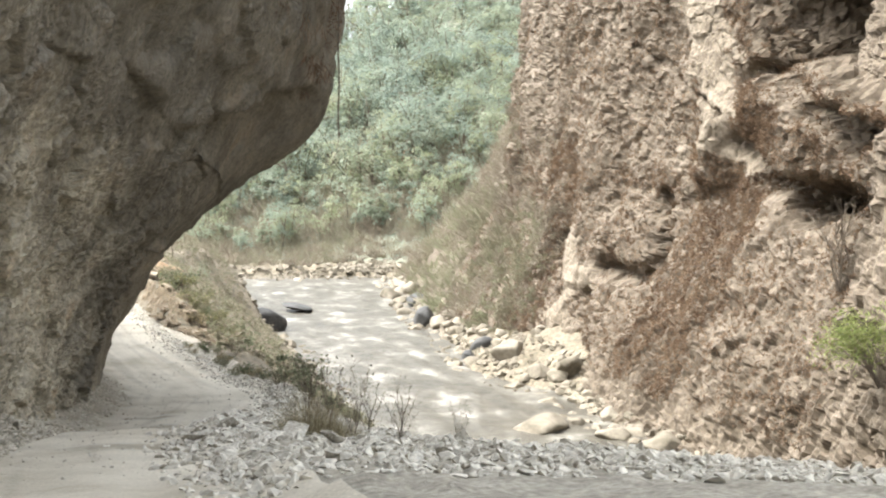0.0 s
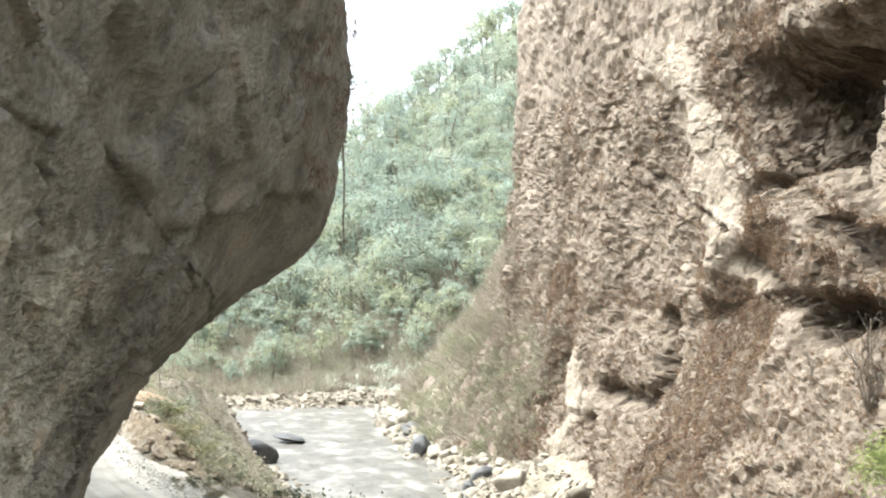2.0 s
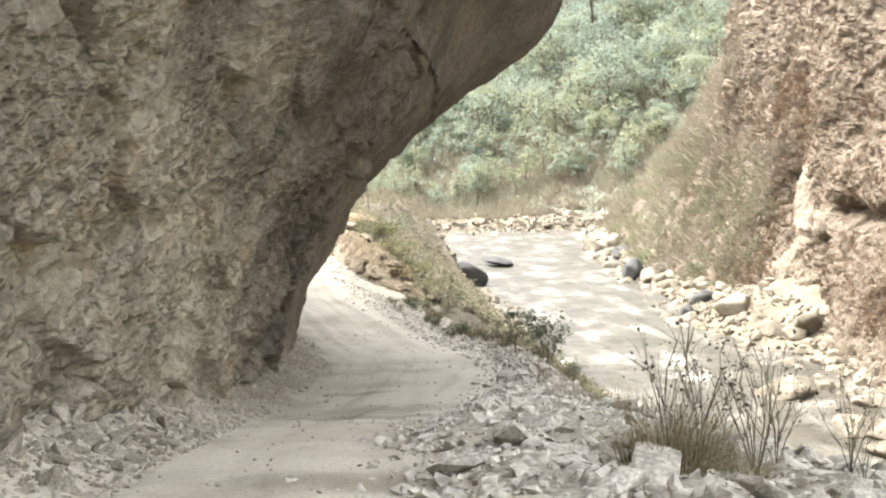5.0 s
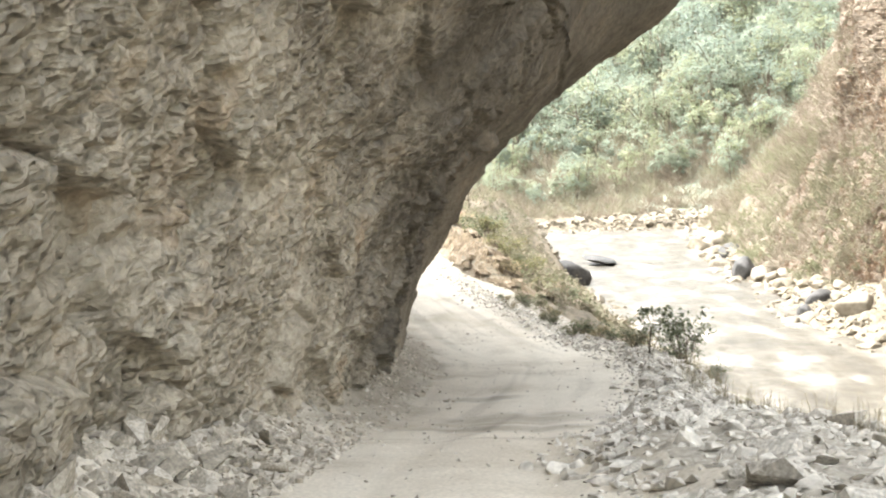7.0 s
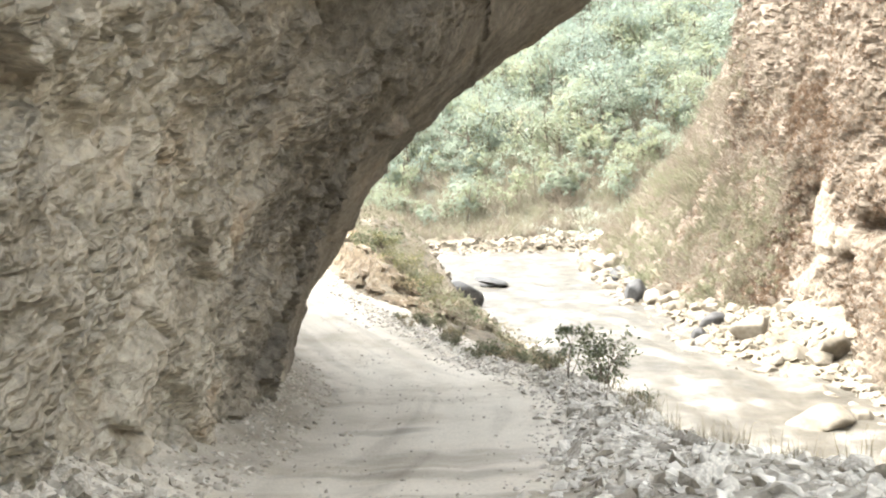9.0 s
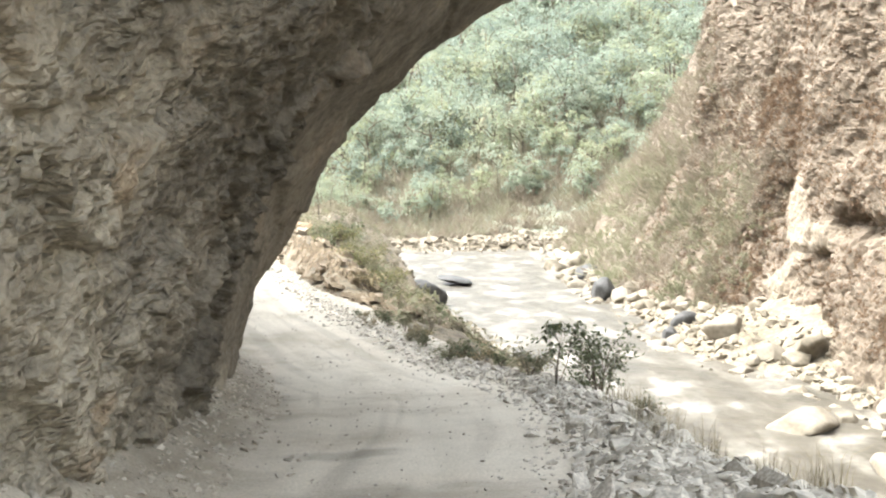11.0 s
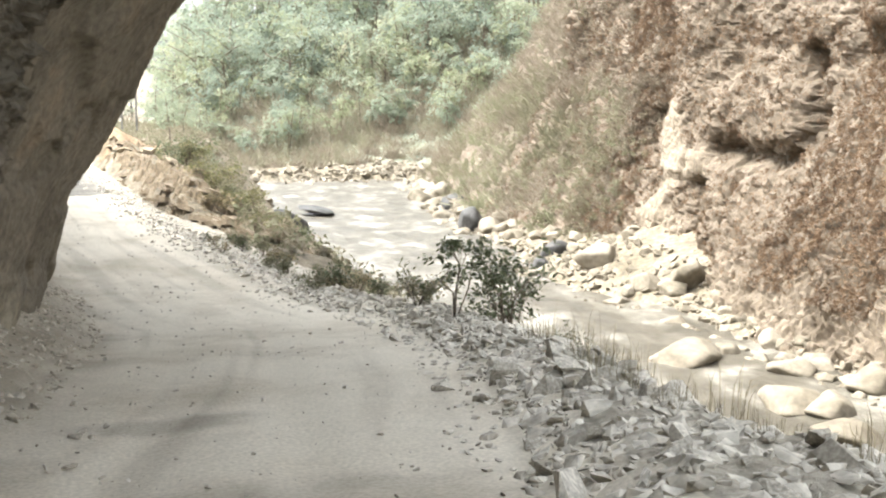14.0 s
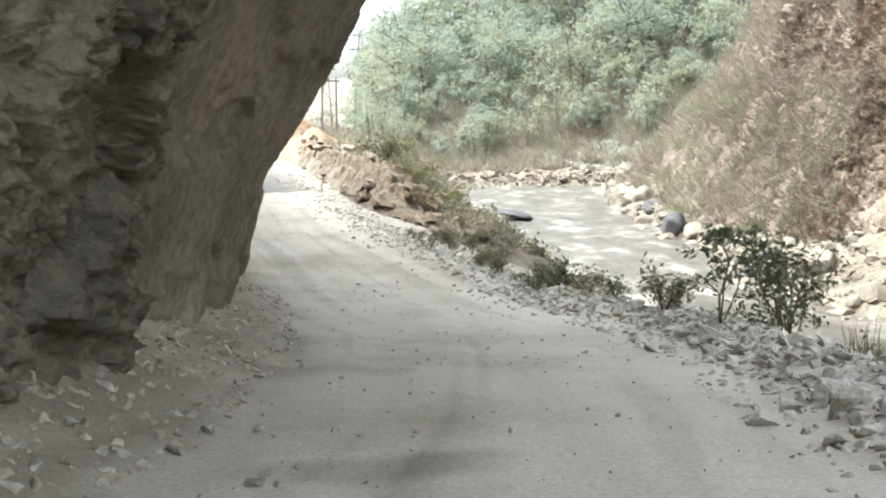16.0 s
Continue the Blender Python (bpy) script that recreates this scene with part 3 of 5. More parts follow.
    # paler cover low on the wall, less with height and farther along
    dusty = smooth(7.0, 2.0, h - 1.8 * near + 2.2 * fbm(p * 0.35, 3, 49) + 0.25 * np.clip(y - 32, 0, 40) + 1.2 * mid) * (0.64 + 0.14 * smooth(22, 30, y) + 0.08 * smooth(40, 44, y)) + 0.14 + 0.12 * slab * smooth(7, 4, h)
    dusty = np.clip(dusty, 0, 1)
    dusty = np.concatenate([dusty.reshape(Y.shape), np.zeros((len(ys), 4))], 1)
    crown = V[:, -1:].copy()
    back = np.concatenate([crown + (-s, 0, up) for s, up in ((4, 4), (12, 9), (30, 14), (90, 30))], 1)
    V = np.concatenate([V, back], 1)
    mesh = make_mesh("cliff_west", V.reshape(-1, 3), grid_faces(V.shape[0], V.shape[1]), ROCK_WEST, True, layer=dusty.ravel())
    cups = (near + 0.6 * lie[:, 0]) * (1 - 0.9 * slab) * (1 - 0.6 * smooth(4, 8, h)) * (0.45 + 0.55 * pitted)
    cups = np.concatenate([cups.reshape(Y.shape), np.zeros((len(ys), 4))], 1)
    mesh.attributes.new("pitted", "FLOAT", "POINT").data.foreach_set("value", cups.ravel().astype(np.float32))
    return mesh


cliff_west = tagged(new("cliff_west", cliff_west_mesh()), "overhanging grey-brown schist cliff cut above the road", "cliff", kind="structure")


# ---- the cliff across the river ----
HOLLOWS = [(103, 12.8, 96, 12, 1.1, 4.5), (96, 12, 87.5, 8.6, 1.0, 5), (87.5, 8.6, 78, 5.0, 1.2, 5),
           (105, 6.2, 97, 2.6, 1.2, 2.8), (97, 2.6, 89.7, 0.6, 1.6, 4.0), (89.7, 0.6, 79, 0.2, 1.8, 4.2), (131, 18.6, 121, 13.7, 0.32, 1.0), (121, 13.7, 108.5, 9.2, 0.38, 1.3),
           (121.5, 1.4, 120, -2.5, 0.7, 2.2), (119, -4, 118, -6, 0.9, 3.6), (131, -7.4, 121, -7.9, 1.2, 3.4), (134, -11, 131, -16.5, 0.8, 1.6), (147, -4.2, 147.5, -7.5, 0.6, 1.2)]
RIBS = [(120, 29, 117, 24, 1.1, 0.3), (117, 24, 114.6, 20.5, 1.4, 0.4), (115, 20.5, 110.8, 14.5, 1.9, 0.5), (110.8, 14.5, 109.2, 9.5, 2.0, 0.5), (108.6, 9.5, 109, 6.5, 1.3, 0.5), (109, 6.5, 103, 3.8, 1.2, 0.4),
        (142, -5.0, 140, -8.4, 1.9, 0.5), (138, -8.4, 134.5, -9.4, 1.3, 0.4), (139.4, -9.5, 139.7, -13.5, 0.8, 0.4), (139.5, -14, 132, -19, 1.9, 0.8), (160, 9, 156, 5, 0.35, 0.2)]


def along(y, z, y0, z0, y1, z1, width):
    """How near a place on the face is to a line on it: 1 on the line, 0 far off."""
    t = np.clip(((y - y0) * (y1 - y0) + (z - z0) * (z1 - z0)) / ((y1 - y0) ** 2 + (z1 - z0) ** 2), 0, 1)
    return np.exp(-((0.2 * (y - y0 - t * (y1 - y0)) ** 2 + (z - z0 - t * (z1 - z0)) ** 2) / width**2) ** 1.5)


def east_x(y, z):
    foot = np.interp(y, [50, 84, 106, 118, 127, 140, 152, 165, 190, 230, 275, 300], [48, 46.5, 45.5, 48, 51.3, 52.3, 50.5, 50.5, 51.5, 57.5, 65, 71])
    face = np.interp(y, [50, 84, 96, 106, 122, 140, 165, 185, 200, 220, 249, 282, 310, 340], [49, 53, 56, 58, 58.3, 57, 60.5, 62.5, 66, 70, 76, 86, 104, 125])
    lean = np.interp(y, [50, 185, 205, 249, 282, 310], [0.07, 0.06, 0.25, 0.5, 0.9, 1.2])
    s = np.clip((z + 20) / 20, -0.2, 1)
    s = np.where((y < 190) & (s > 0), np.abs(s) ** 0.85, s)
    return foot + (face - foot) * s + np.clip(z, 0, None) * lean


def cliff_east():
    ys = np.concatenate([np.arange(30, 60, 1.2), np.arange(60, 97, 0.27), np.arange(97, 114, 0.075), np.arange(114, 160, 0.27), np.arange(160, 330, 0.7)])
    zs = np.concatenate([np.arange(-22, 30, 0.21), np.arange(30, 62, 0.7)])
    Y, Z = np.meshgrid(ys, zs, indexing="ij")
    y, z = Y.ravel(), Z.ravel()
    q = np.stack([y * 0 + 50, y, z], 1)
    wy = y + 1.3 * fbm(q * 0.25, 3, 61)
    wz = z + 1.0 * fbm(q * 0.25, 3, 62)
    # large form: buttresses, the deep recess behind the arete, hollows and ribs
    x = east_x(y, z) - 2.4 * fbm(q * 0.07, 3, 66) * (0.35 + 0.65 * smooth(-12, 2, z) * (1 - smooth(185, 215, y)))
    arete = np.interp(wz, [9, 14, 19, 25, 32, 45], [103.2, 104.8, 107.5, 110.2, 114, 119])
    sill = np.interp(wy, [74, 92, 100, 106], [7.0, 11.2, 12.6, 12.8])
    deep = smooth(arete, arete - 5.5, wy) * smooth(sill, sill + 1.6, wz)
    deep *= smooth(26, 22.5, wz)
    x += (5.0 + 9.0 * smooth(84, 100, y)) * deep
    pale = np.zeros(len(x))
    for y0, z0, y1, z1, width, depth in HOLLOWS:
        x += depth * along(wy, wz, y0, z0, y1, z1, width)
    for y0, z0, y1, z1, width, depth in RIBS:
        a = along(wy, wz, y0, z0, y1, z1, width)
        x -= depth * a
        pale = np.maximum(pale, a)
    pale = np.maximum(pale, 0.62 * along(wy, wz, 124, 29, 111.5, 13, 3.2))
    pale *= 1 - smooth(0.1, 0.4, deep)
    P = np.stack([x, y, z], 1).reshape(*Y.shape, 3)
    n = np.cross(np.gradient(P, axis=0), np.gradient(P, axis=1))
    n /= np.linalg.norm(n, axis=-1, keepdims=True) + 1e-9
    n = (n * np.where(n[..., :1] > 0, -1, 1)).reshape(-1, 3)
    p = P.reshape(-1, 3)
    # broken rock over it
    slope = smooth(185, 215, y)
    rough = (1 - 0.6 * slope) * (1 - 0.5 * smooth(0.3, 0.7, pale))
    big, _ = facets(p * 0.10, 63, 0.8, 0.35)
    mid, mj = facets(p * (0.34, 0.30, 0.42) + 0.3 * fbm(p * 0.5, 2, 70)[:, None], 64, 1.0, 0.12)
    small, _ = facets(p * (1.1, 1.0, 1.4), 65)
    # slanting beds break off in ledges
    s = (p[:, 2] - 0.42 * p[:, 1]) / 1.5 + 0.8 * fbm(p * 0.22, 3, 76)
    ledge = (s - np.floor(s)) ** 2 * smooth(-0.15, 0.3, fbm(p * 0.12, 3, 77)) * (1 - smooth(175, 200, y))
    d = 1.1 * big * smooth(-14, -4, z) + (0.42 * mid + 0.32 * small + 0.34 * fbm(p * 0.45, 5, 67) + 0.3 * ledge) * rough - 0.22 * (1 - smooth(0, 0.09, mj)) * rough
    d += 0.9 * fbm(p * (0.5, 0.75, 0.16), 4, 75, True) * smooth(-9, -14, z) * (1 - smooth(135, 150, y))
    d += 0.35 * deep * facets(np.stack([p[:, 0] * 0.4, s * 0.9, p[:, 1] * 0.25], 1), 72, 1.0, 0.08)[0]
    p = p + n * d[:, None]
    pale = pale + 0.8 * fbm(p * 0.45, 4, 68) * smooth(0.05, 0.3, pale) + 0.45 * smooth(-15.0, -17.8, z + 2 * fbm(q * 0.2, 2, 69)) * (y < 150)
    V = p.reshape(*Y.shape, 3)
    top = V[:, -1:].copy()
    back = np.concatenate([top + (s, 0, up) for s, up in ((6, 6), (30, 22), (90, 45))], 1)
    pale = smooth(0.15, 0.95, pale).reshape(Y.shape)
    bare = np.maximum(pale, smooth(0.3, 0.6, deep).reshape(Y.shape))
    V = np.concatenate([V, back], 1)
    layer = np.concatenate([0.7 * pale, np.zeros((len(ys), 3))], 1)
    mesh = make_mesh("cliff_east", V.reshape(-1, 3), grid_faces(V.shape[0], V.shape[1]), ROCK_EAST, False, layer=layer.ravel())
    return mesh, V[:, :-4], bare[:, :-1]


east_mesh, EAST, EAST_BARE = cliff_east()
tagged(new("cliff_east", east_mesh), "tall weathered brown cliff with pale ribs across the river", "cliff", kind="structure")


def on_east(rng, n, y0, y1, z0, z1):
    """n places on the far cliff's face within a stretch of it."""
    ok = np.argwhere((EAST_BARE < 0.4) & (EAST[..., 1] > y0) & (EAST[..., 1] < y1) & (EAST[..., 2] > z0) & (EAST[..., 2] < z1))
    pick = ok[rng.integers(0, len(ok), n)]
    return EAST[pick[:, 0], pick[:, 1]] + rng.normal(size=(n, 3)) * (0, 0.15, 0.15)


def clumps(centres, radius, count, size, rng, flat=0.8, up=0.35, narrow=0.5, outward=None, form=0.8):
    """Leaf cards gathered round every centre."""
    n = len(centres)
    radius = np.broadcast_to(np.asarray(radius, float), (n,))
    off = rng.normal(size=(n, count, 3))
    off /= np.linalg.norm(off, axis=2, keepdims=True)
    off *= rng.random((n, count, 1)) ** 0.45 * radius[:, None, None] * (1, 1, flat)
    places = (centres[:, None] + off).reshape(-1, 3)
    if outward is not None:
        outward = (np.asarray(outward)[:, None] + form * off / radius[:, None, None]).reshape(-1, 3)
    return leaf_cards(places, np.repeat(np.broadcast_to(np.asarray(size, float), (n,)), count), rng, up, narrow, outward)


def turns(rng, n, lying=0.5):
    a, b, c = rng.uniform(0, 2 * np.pi, n), rng.normal(size=n) * lying, rng.normal(size=n) * lying
    ca, sa, cb, sb, cc, sc = np.cos(a), np.sin(a), np.cos(b), np.sin(b), np.cos(c), np.sin(c)
    z, o = np.zeros(n), np.ones(n)
    rz = np.stack([ca, -sa, z, sa, ca, z, z, z, o], 1).reshape(n, 3, 3)
    rx = np.stack([o, z, z, z, cb, -sb, z, sb, cb], 1).reshape(n, 3, 3)
    ry = np.stack([cc, z, sc, z, o, z, -sc, z, cc], 1).reshape(n, 3, 3)
    return rz @ rx @ ry


def sprays(centres, size, twigs, leaves, leaf, rng, rise=0.9, out=(0, 0, 0), thick=1.0):
    """Bushes of thin twigs fanning up and out from every centre, with fine leaves along them."""
    n = len(centres)
    way = rng.normal(size=(n, twigs, 3)) * (0.75, 0.75, 0.45) + (0, 0, rise) + np.asarray(out)
    way /= np.linalg.norm(way, axis=2, keepdims=True)
    reach = size[:, None, None] * rng.uniform(0.5, 1.35, (n, twigs, 1))
    root = centres[:, None] + rng.normal(size=(n, twigs, 3)) * size[:, None, None] * (0.28, 0.28, 0.12)
    side = np.cross(way, rng.normal(size=(n, twigs, 3)))
    side *= thick * (0.035 + 0.018 * size)[:, None, None] / (np.linalg.norm(side, axis=2, keepdims=True) + 1e-9)
    tip = root + way * reach
    v = np.stack([root, root + way * reach * 0.55 + side, tip, root + way * reach * 0.55 - side], 2).reshape(-1, 3)
    f = np.arange(len(v)).reshape(-1, 4)
    which = rng.integers(0, twigs, (n, leaves))
    k = np.arange(n)[:, None]
    places = root[k, which] + way[k, which] * reach[k, which] * rng.uniform(0.35, 1.0, (n, leaves, 1)) + rng.normal(size=(n, leaves, 3)) * 0.13 * size[:, None, None]
    lv, lf = leaf_cards(places.reshape(-1, 3), leaf, rng, 0.5, 0.4)
    return *join([(v, f), (lv, lf)]), np.r_[np.repeat(np.arange(n), twigs * 4), np.repeat(np.arange(n), leaves * 4)]


rng = np.random.default_rng(7)
# dry creepers and tufts on the cliff
brush = np.concatenate([on_east(rng, 9000, 74, 150, -17, 4), on_east(rng, 8500, 74, 190, 2, 40), on_east(rng, 1500, 74, 102, 4, 11), on_east(rng, 5500, 146, 195, -18, 8)])
keep = perlin(brush * 0.16, 71) + 0.25 * rng.normal(size=len(brush)) > -0.4
brush = brush[keep] + (-0.12, 0, 0)
v, f = clumps(brush, rng.uniform(0.15, 0.6, len(brush)), 9, 0.14, rng, 0.9, 0.1, 0.35)
tagged(new("dry_brush", make_mesh("dry_brush", v, f, DRY_LEAF)), "red-brown dry brush and creepers clinging to the cliff", "dry brush", kind="stuff")

# scrub on the spur and at the foot of the hill
scrub = np.concatenate([on_east(rng, 1900, 146, 320, -19, 0), on_east(rng, 1000, 182, 320, -6, 14), on_east(rng, 520, 182, 320, 8, 40), on_east(rng, 450, 150, 190, -16, 24)])
scrub = scrub[perlin(scrub * 0.11, 73) + 0.2 * rng.normal(size=len(scrub)) > -0.3]
size = rng.gamma(2.0, 0.85, len(scrub)).clip(0.4, 4.6) * smooth(130, 185, scrub[:, 1]) * (1 - 0.55 * smooth(-2, 14, scrub[:, 2])) + 0.35
tint = smooth(-0.35, 0.3, perlin(scrub * 0.09, 74) + 0.25 * rng.normal(size=len(scrub)) - 0.15 + 0.35 * smooth(230, 275, scrub[:, 1]) + 0.25 * smooth(172, 152, scrub[:, 1]) + 0.6 * smooth(-6, 9, scrub[:, 2]))
v, f, owner = sprays(scrub + np.stack([0 * size, 0 * size, -0.1 * size], 1), 0.75 * size, 16, 38, 0.18, rng, 0.8, (-0.3, 0, 0))
tagged(new("scrub", make_mesh("scrub", v, f, SCRUB, layer=tint[owner])), "dry olive and straw-coloured scrub on the spur", "scrub", kind="stuff")


b, d = np.radians(rng.uniform(1, 19, 2200)), 294 + 120 * rng.random(2200) ** 1.3
hx, hy = np.sin(b) * d, 15 + np.cos(b) * d
size = rng.gamma(2.4, 0.62, 2200).clip(0.6, 3.4) + smooth(300, 330, d) * rng.uniform(0, 2.6, 2200)
v, f, _ = sprays(np.stack([hx, hy, np.maximum(ground_z(hx, hy), RIVER_Z) - 0.1], 1), 1.25 * size, 22, 26, 0.26, rng)
tagged(new("brown_scrub", make_mesh("brown_scrub", v, f, BROWN_SCRUB)), "grey-brown leafless scrub along the far shore", "scrub", kind="stuff")

# ---- forest ----
def tree_shape(rng, base, height, spread, blobs, per_blob, leaf):
    """Crown clumps and a trunk with limbs for one tree."""
    base = np.asarray(base, float)
    c = rng.normal(size=(blobs, 3))
    c /= np.linalg.norm(c, axis=1, keepdims=True)
    c *= rng.random((blobs, 1)) ** 0.25 * (spread, spread, height * 0.34)
    c += base + (0, 0, height * 0.58)
    facing = (c - base - (0, 0, height * 0.5)) / (spread, spread, height * 0.34) * 0.55 + (0, 0, 0.3)
    crown = clumps(c, rng.uniform(0.28, 0.48, blobs) * spread, per_blob, leaf, rng, 0.7, outward=facing, form=0.45)
    bend = rng.normal(size=2) * height * 0.04
    stem = [base + (bend[0] * k, bend[1] * k, height * 0.6 * k) for k in (-0.03, 0.3, 0.65, 1)]
    wood = [tube(stem, [height * 0.018, height * 0.014, height * 0.009, height * 0.003], 5)]
    for k in range(min(4, blobs)):
        start = base + (bend[0] * 0.5, bend[1] * 0.5, height * (0.3 + 0.08 * k))
        wood.append(tube([start, (start + c[k]) / 2 + (0, 0, 0.02 * height), c[k]], [height * 0.01, height * 0.007, height * 0.003], 4))
    return crown, join(wood)


def forest():
    rng = np.random.default_rng(17)
    n = 1250
    b = rng.uniform(2.4, 21, n)
    d = 290 + 500 * rng.random(n) ** 0.9
    x, y = np.sin(np.radians(b)) * d, 15 + np.cos(np.radians(b)) * d
    z = hill_z(x, y)
    top, far = ridge(b)
    edge = np.interp(b, [0, 8, 13, 17], [330, 320, 312, 304])
    dense = (d < far + 25) & (d > edge + rng.normal(size=n) * 8)
    x, y, z, d, b = x[dense], y[dense], z[dense], d[dense], b[dense]
    crowns, trunks, tints = [], [], []
    low = smooth(325, 385, d) * smooth(2.4, 4.0, b)
    for i in range(len(x)):
        h = (10 + 10 * low[i]) * rng.uniform(0.65, 1.45)
        crown, wood = tree_shape(rng, (x[i], y[i], z[i] - 0.5), h, h * rng.uniform(0.26, 0.42), 15, 22, 0.26 + 0.016 * h)
        crowns.append(crown)
        trunks.append(wood)
        tints.append(np.full(len(crown[0]), min(1.0, 1.1 * rng.random() ** 2.2 + 0.45 * (1 - low[i]) * rng.random())))
    return join(crowns), join(trunks), np.concatenate(tints)


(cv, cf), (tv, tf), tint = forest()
tagged(new("forest_canopy", make_mesh("forest_canopy", cv, cf, HAZED_FOREST, layer=tint)), "hazy green mixed forest covering the hillside", "forest", kind="stuff")
tagged(new("forest_trunks", make_mesh("forest_trunks", tv, tf, BARK)), "grey trunks of the hillside forest", "tree trunks", kind="stuff")


# ---- stones ----
def boulder_mesh(name, seed, material, flat=0.7, planes=14, soft=0.12):
    """A worn block: the inside of random planes, its edges rounded, with slight relief."""
    rng = np.random.default_rng(seed)
    bm = bmesh.new()
    bmesh.ops.create_icosphere(bm, subdivisions=4, radius=1)
    u = np.array([v.co[:] for v in bm.verts])
    f = np.array([[v.index for v in q.verts] for q in bm.faces])
    bm.free()
    n = rng.normal(size=(planes, 3))
    n /= np.linalg.norm(n, axis=1, keepdims=True)
    reach = rng.uniform(0.72, 1.0, planes)
    dots = np.maximum(u @ n.T, 0.05) / reach
    r = 1 / (np.power(np.power(dots, 1 / soft).sum(1), soft) + 1e-6)
    r = np.minimum(r, 1.25) * (1 + 0.05 * fbm(u * 2.5 + seed, 4, seed) + 0.02 * fbm(u * 8 + seed, 2, seed))
    return make_mesh(name, u * r[:, None] * (1, 0.85, flat), f, material, True)


def chip(seed):
    """A sharp broken stone: the hull of a few points."""
    rng = np.random.default_rng(seed)
    bm = bmesh.new()
    for p in rng.normal(size=(11, 3)) * (1, 0.75, 0.5):
        bm.verts.new(p / max(np.linalg.norm(p), 1e-6) * rng.uniform(0.75, 1.0) * np.array([1, 0.8, 0.55]))
    hull = bmesh.ops.convex_hull(bm, input=bm.verts)
    bmesh.ops.delete(bm, geom=list({v for v in hull["geom_interior"] + hull["geom_unused"] if isinstance(v, bmesh.types.BMVert)}), context="VERTS")
    bm.verts.index_update()
    v = np.array([q.co[:] for q in bm.verts])
    f = np.array([[q.index for q in face.verts] for face in bm.faces if len(face.verts) == 3])
    bm.free()
    return v, f


CHIPS = [chip(100 + k) for k in range(12)]


def scattered(rng, places, sizes, shapes, lying=0.5):
    pieces = []
    which = rng.integers(0, len(shapes), len(places))
    R = turns(rng, len(places), lying)
    for k, (v, f) in enumerate(shapes):
        idx = np.flatnonzero(which == k)
        if len(idx):
            V = np.einsum("nij,vj->nvi", R[idx], v) * sizes[idx][:, None, None] + places[idx][:, None]
            F = f[None] + (np.arange(len(idx)) * len(v))[:, None, None]
            pieces.append((V.reshape(-1, 3), F.reshape(-1, 3)))
    return join(pieces)


def place_stones(meshes, name, parent, rng, places, sizes, lying=0.4, label="", category="", group=""):
    R = turns(rng, len(places), lying)
    for p, s, r in zip(places, sizes, R):
        ob = new(name, meshes[int(rng.integers(0, len(meshes)))])
        ob.matrix_world = Matrix.Translation(p) @ Matrix(r.tolist()).to_4x4() @ Matrix.Scale(s, 4)
        if parent:
            ob.parent = parent
        tagged(ob, label, category, group)


# river boulders
BOULDERS = [boulder_mesh("boulder", 200 + k, BOULDER, 0.55 + 0.03 * k, 10 + k, 0.055) for k in range(7)]
rng = np.random.default_rng(23)


def beach(rng, n, y0, y1):
    y = rng.uniform(y0, y1, n)
    east = rng.random(n) < 0.62
    wide = np.interp(y, [84, 112, 126, 142, 155, 190, 290], [3.5, 3.5, 8.5, 11, 7, 4, 4])
    x = np.where(east, right_bank(y) - 2.5 + (wide + 2.5) * rng.random(n), left_bank(y) + rng.uniform(-2.5, 1.6, n))
    return x, y


def bed_level(x, y):
    return np.maximum(ground_z(x, y), RIVER_Z - 0.25)


x, y = beach(rng, 250, 80, 292)
west = x < (left_bank(y) + right_bank(y)) / 2
s = np.where(west, 0.6, 1.0) * np.clip(rng.lognormal(-0.25, 0.42, 250), 0.45, 2.0) * np.interp(y, [80, 200], [0.85, 1.25])
place_stones(BOULDERS, "boulder", None, rng, np.stack([x, y, bed_level(x, y) + 0.25 * s], 1), s, 0.25, "pale water-worn boulder on the river bank", "boulder", "boulders along the river")
NAMED = [(37.6, 102.0, 2.3, 0), (37.6, 89.2, 2.0, 1), (36.8, 82.8, 1.9, 2), (38.8, 87.6, 1.6, 5), (47.3, 100.1, 1.9, 3), (42.5, 97, 1.5, 4), (44.6, 92, 1.9, 5), (46.2, 106, 1.4, 6), (47.5, 103.5, 1.2, 1)]
for bx, by, size, k in NAMED:
    ob = new("boulder", BOULDERS[k])
    ob.matrix_world = pose(bx, by, RIVER_Z + 0.08 * size, 4, -3, 25 + 40 * k) @ Matrix.Diagonal((size, size, size * 0.8, 1))
    tagged(ob, "large cream boulder rising from the shallow river", "boulder", "boulders along the river")
DARKS = [boulder_mesh("dark_boulder", 300 + k, DARK_BOULDER, 0.75, 8, 0.03) for k in range(3)]
for bx, by, size, k, tall in [(22.7, 183.5, 3.0, 0, 0.95), (48.2, 184.5, 2.5, 1, 1.0), (55.1, 215.5, 2.5, 2, 1.0), (48.0, 152, 1.8, 0, 1.0), (31.8, 211, 2.9, 2, 0.25), (44.2, 147, 1.2, 1, 0.7)]:
    ob = new("dark_boulder", DARKS[k])
    ob.matrix_world = pose(bx, by, RIVER_Z + 0.3 * size, 5, -6, 15 + 50 * k) @ Matrix.Diagonal((size, size * 0.8, size * tall, 1))
    tagged(ob, "dark wet angular boulder at the water's edge", "boulder", "dark boulders in the river")
x, y = beach(rng, 6500, 78, 300)
s = np.clip(rng.lognormal(-1.1, 0.45, len(x)), 0.12, 0.8)
shore_x, shore_y = rng.uniform(20, 66, 900), 294 + rng.normal(size=900) * 4
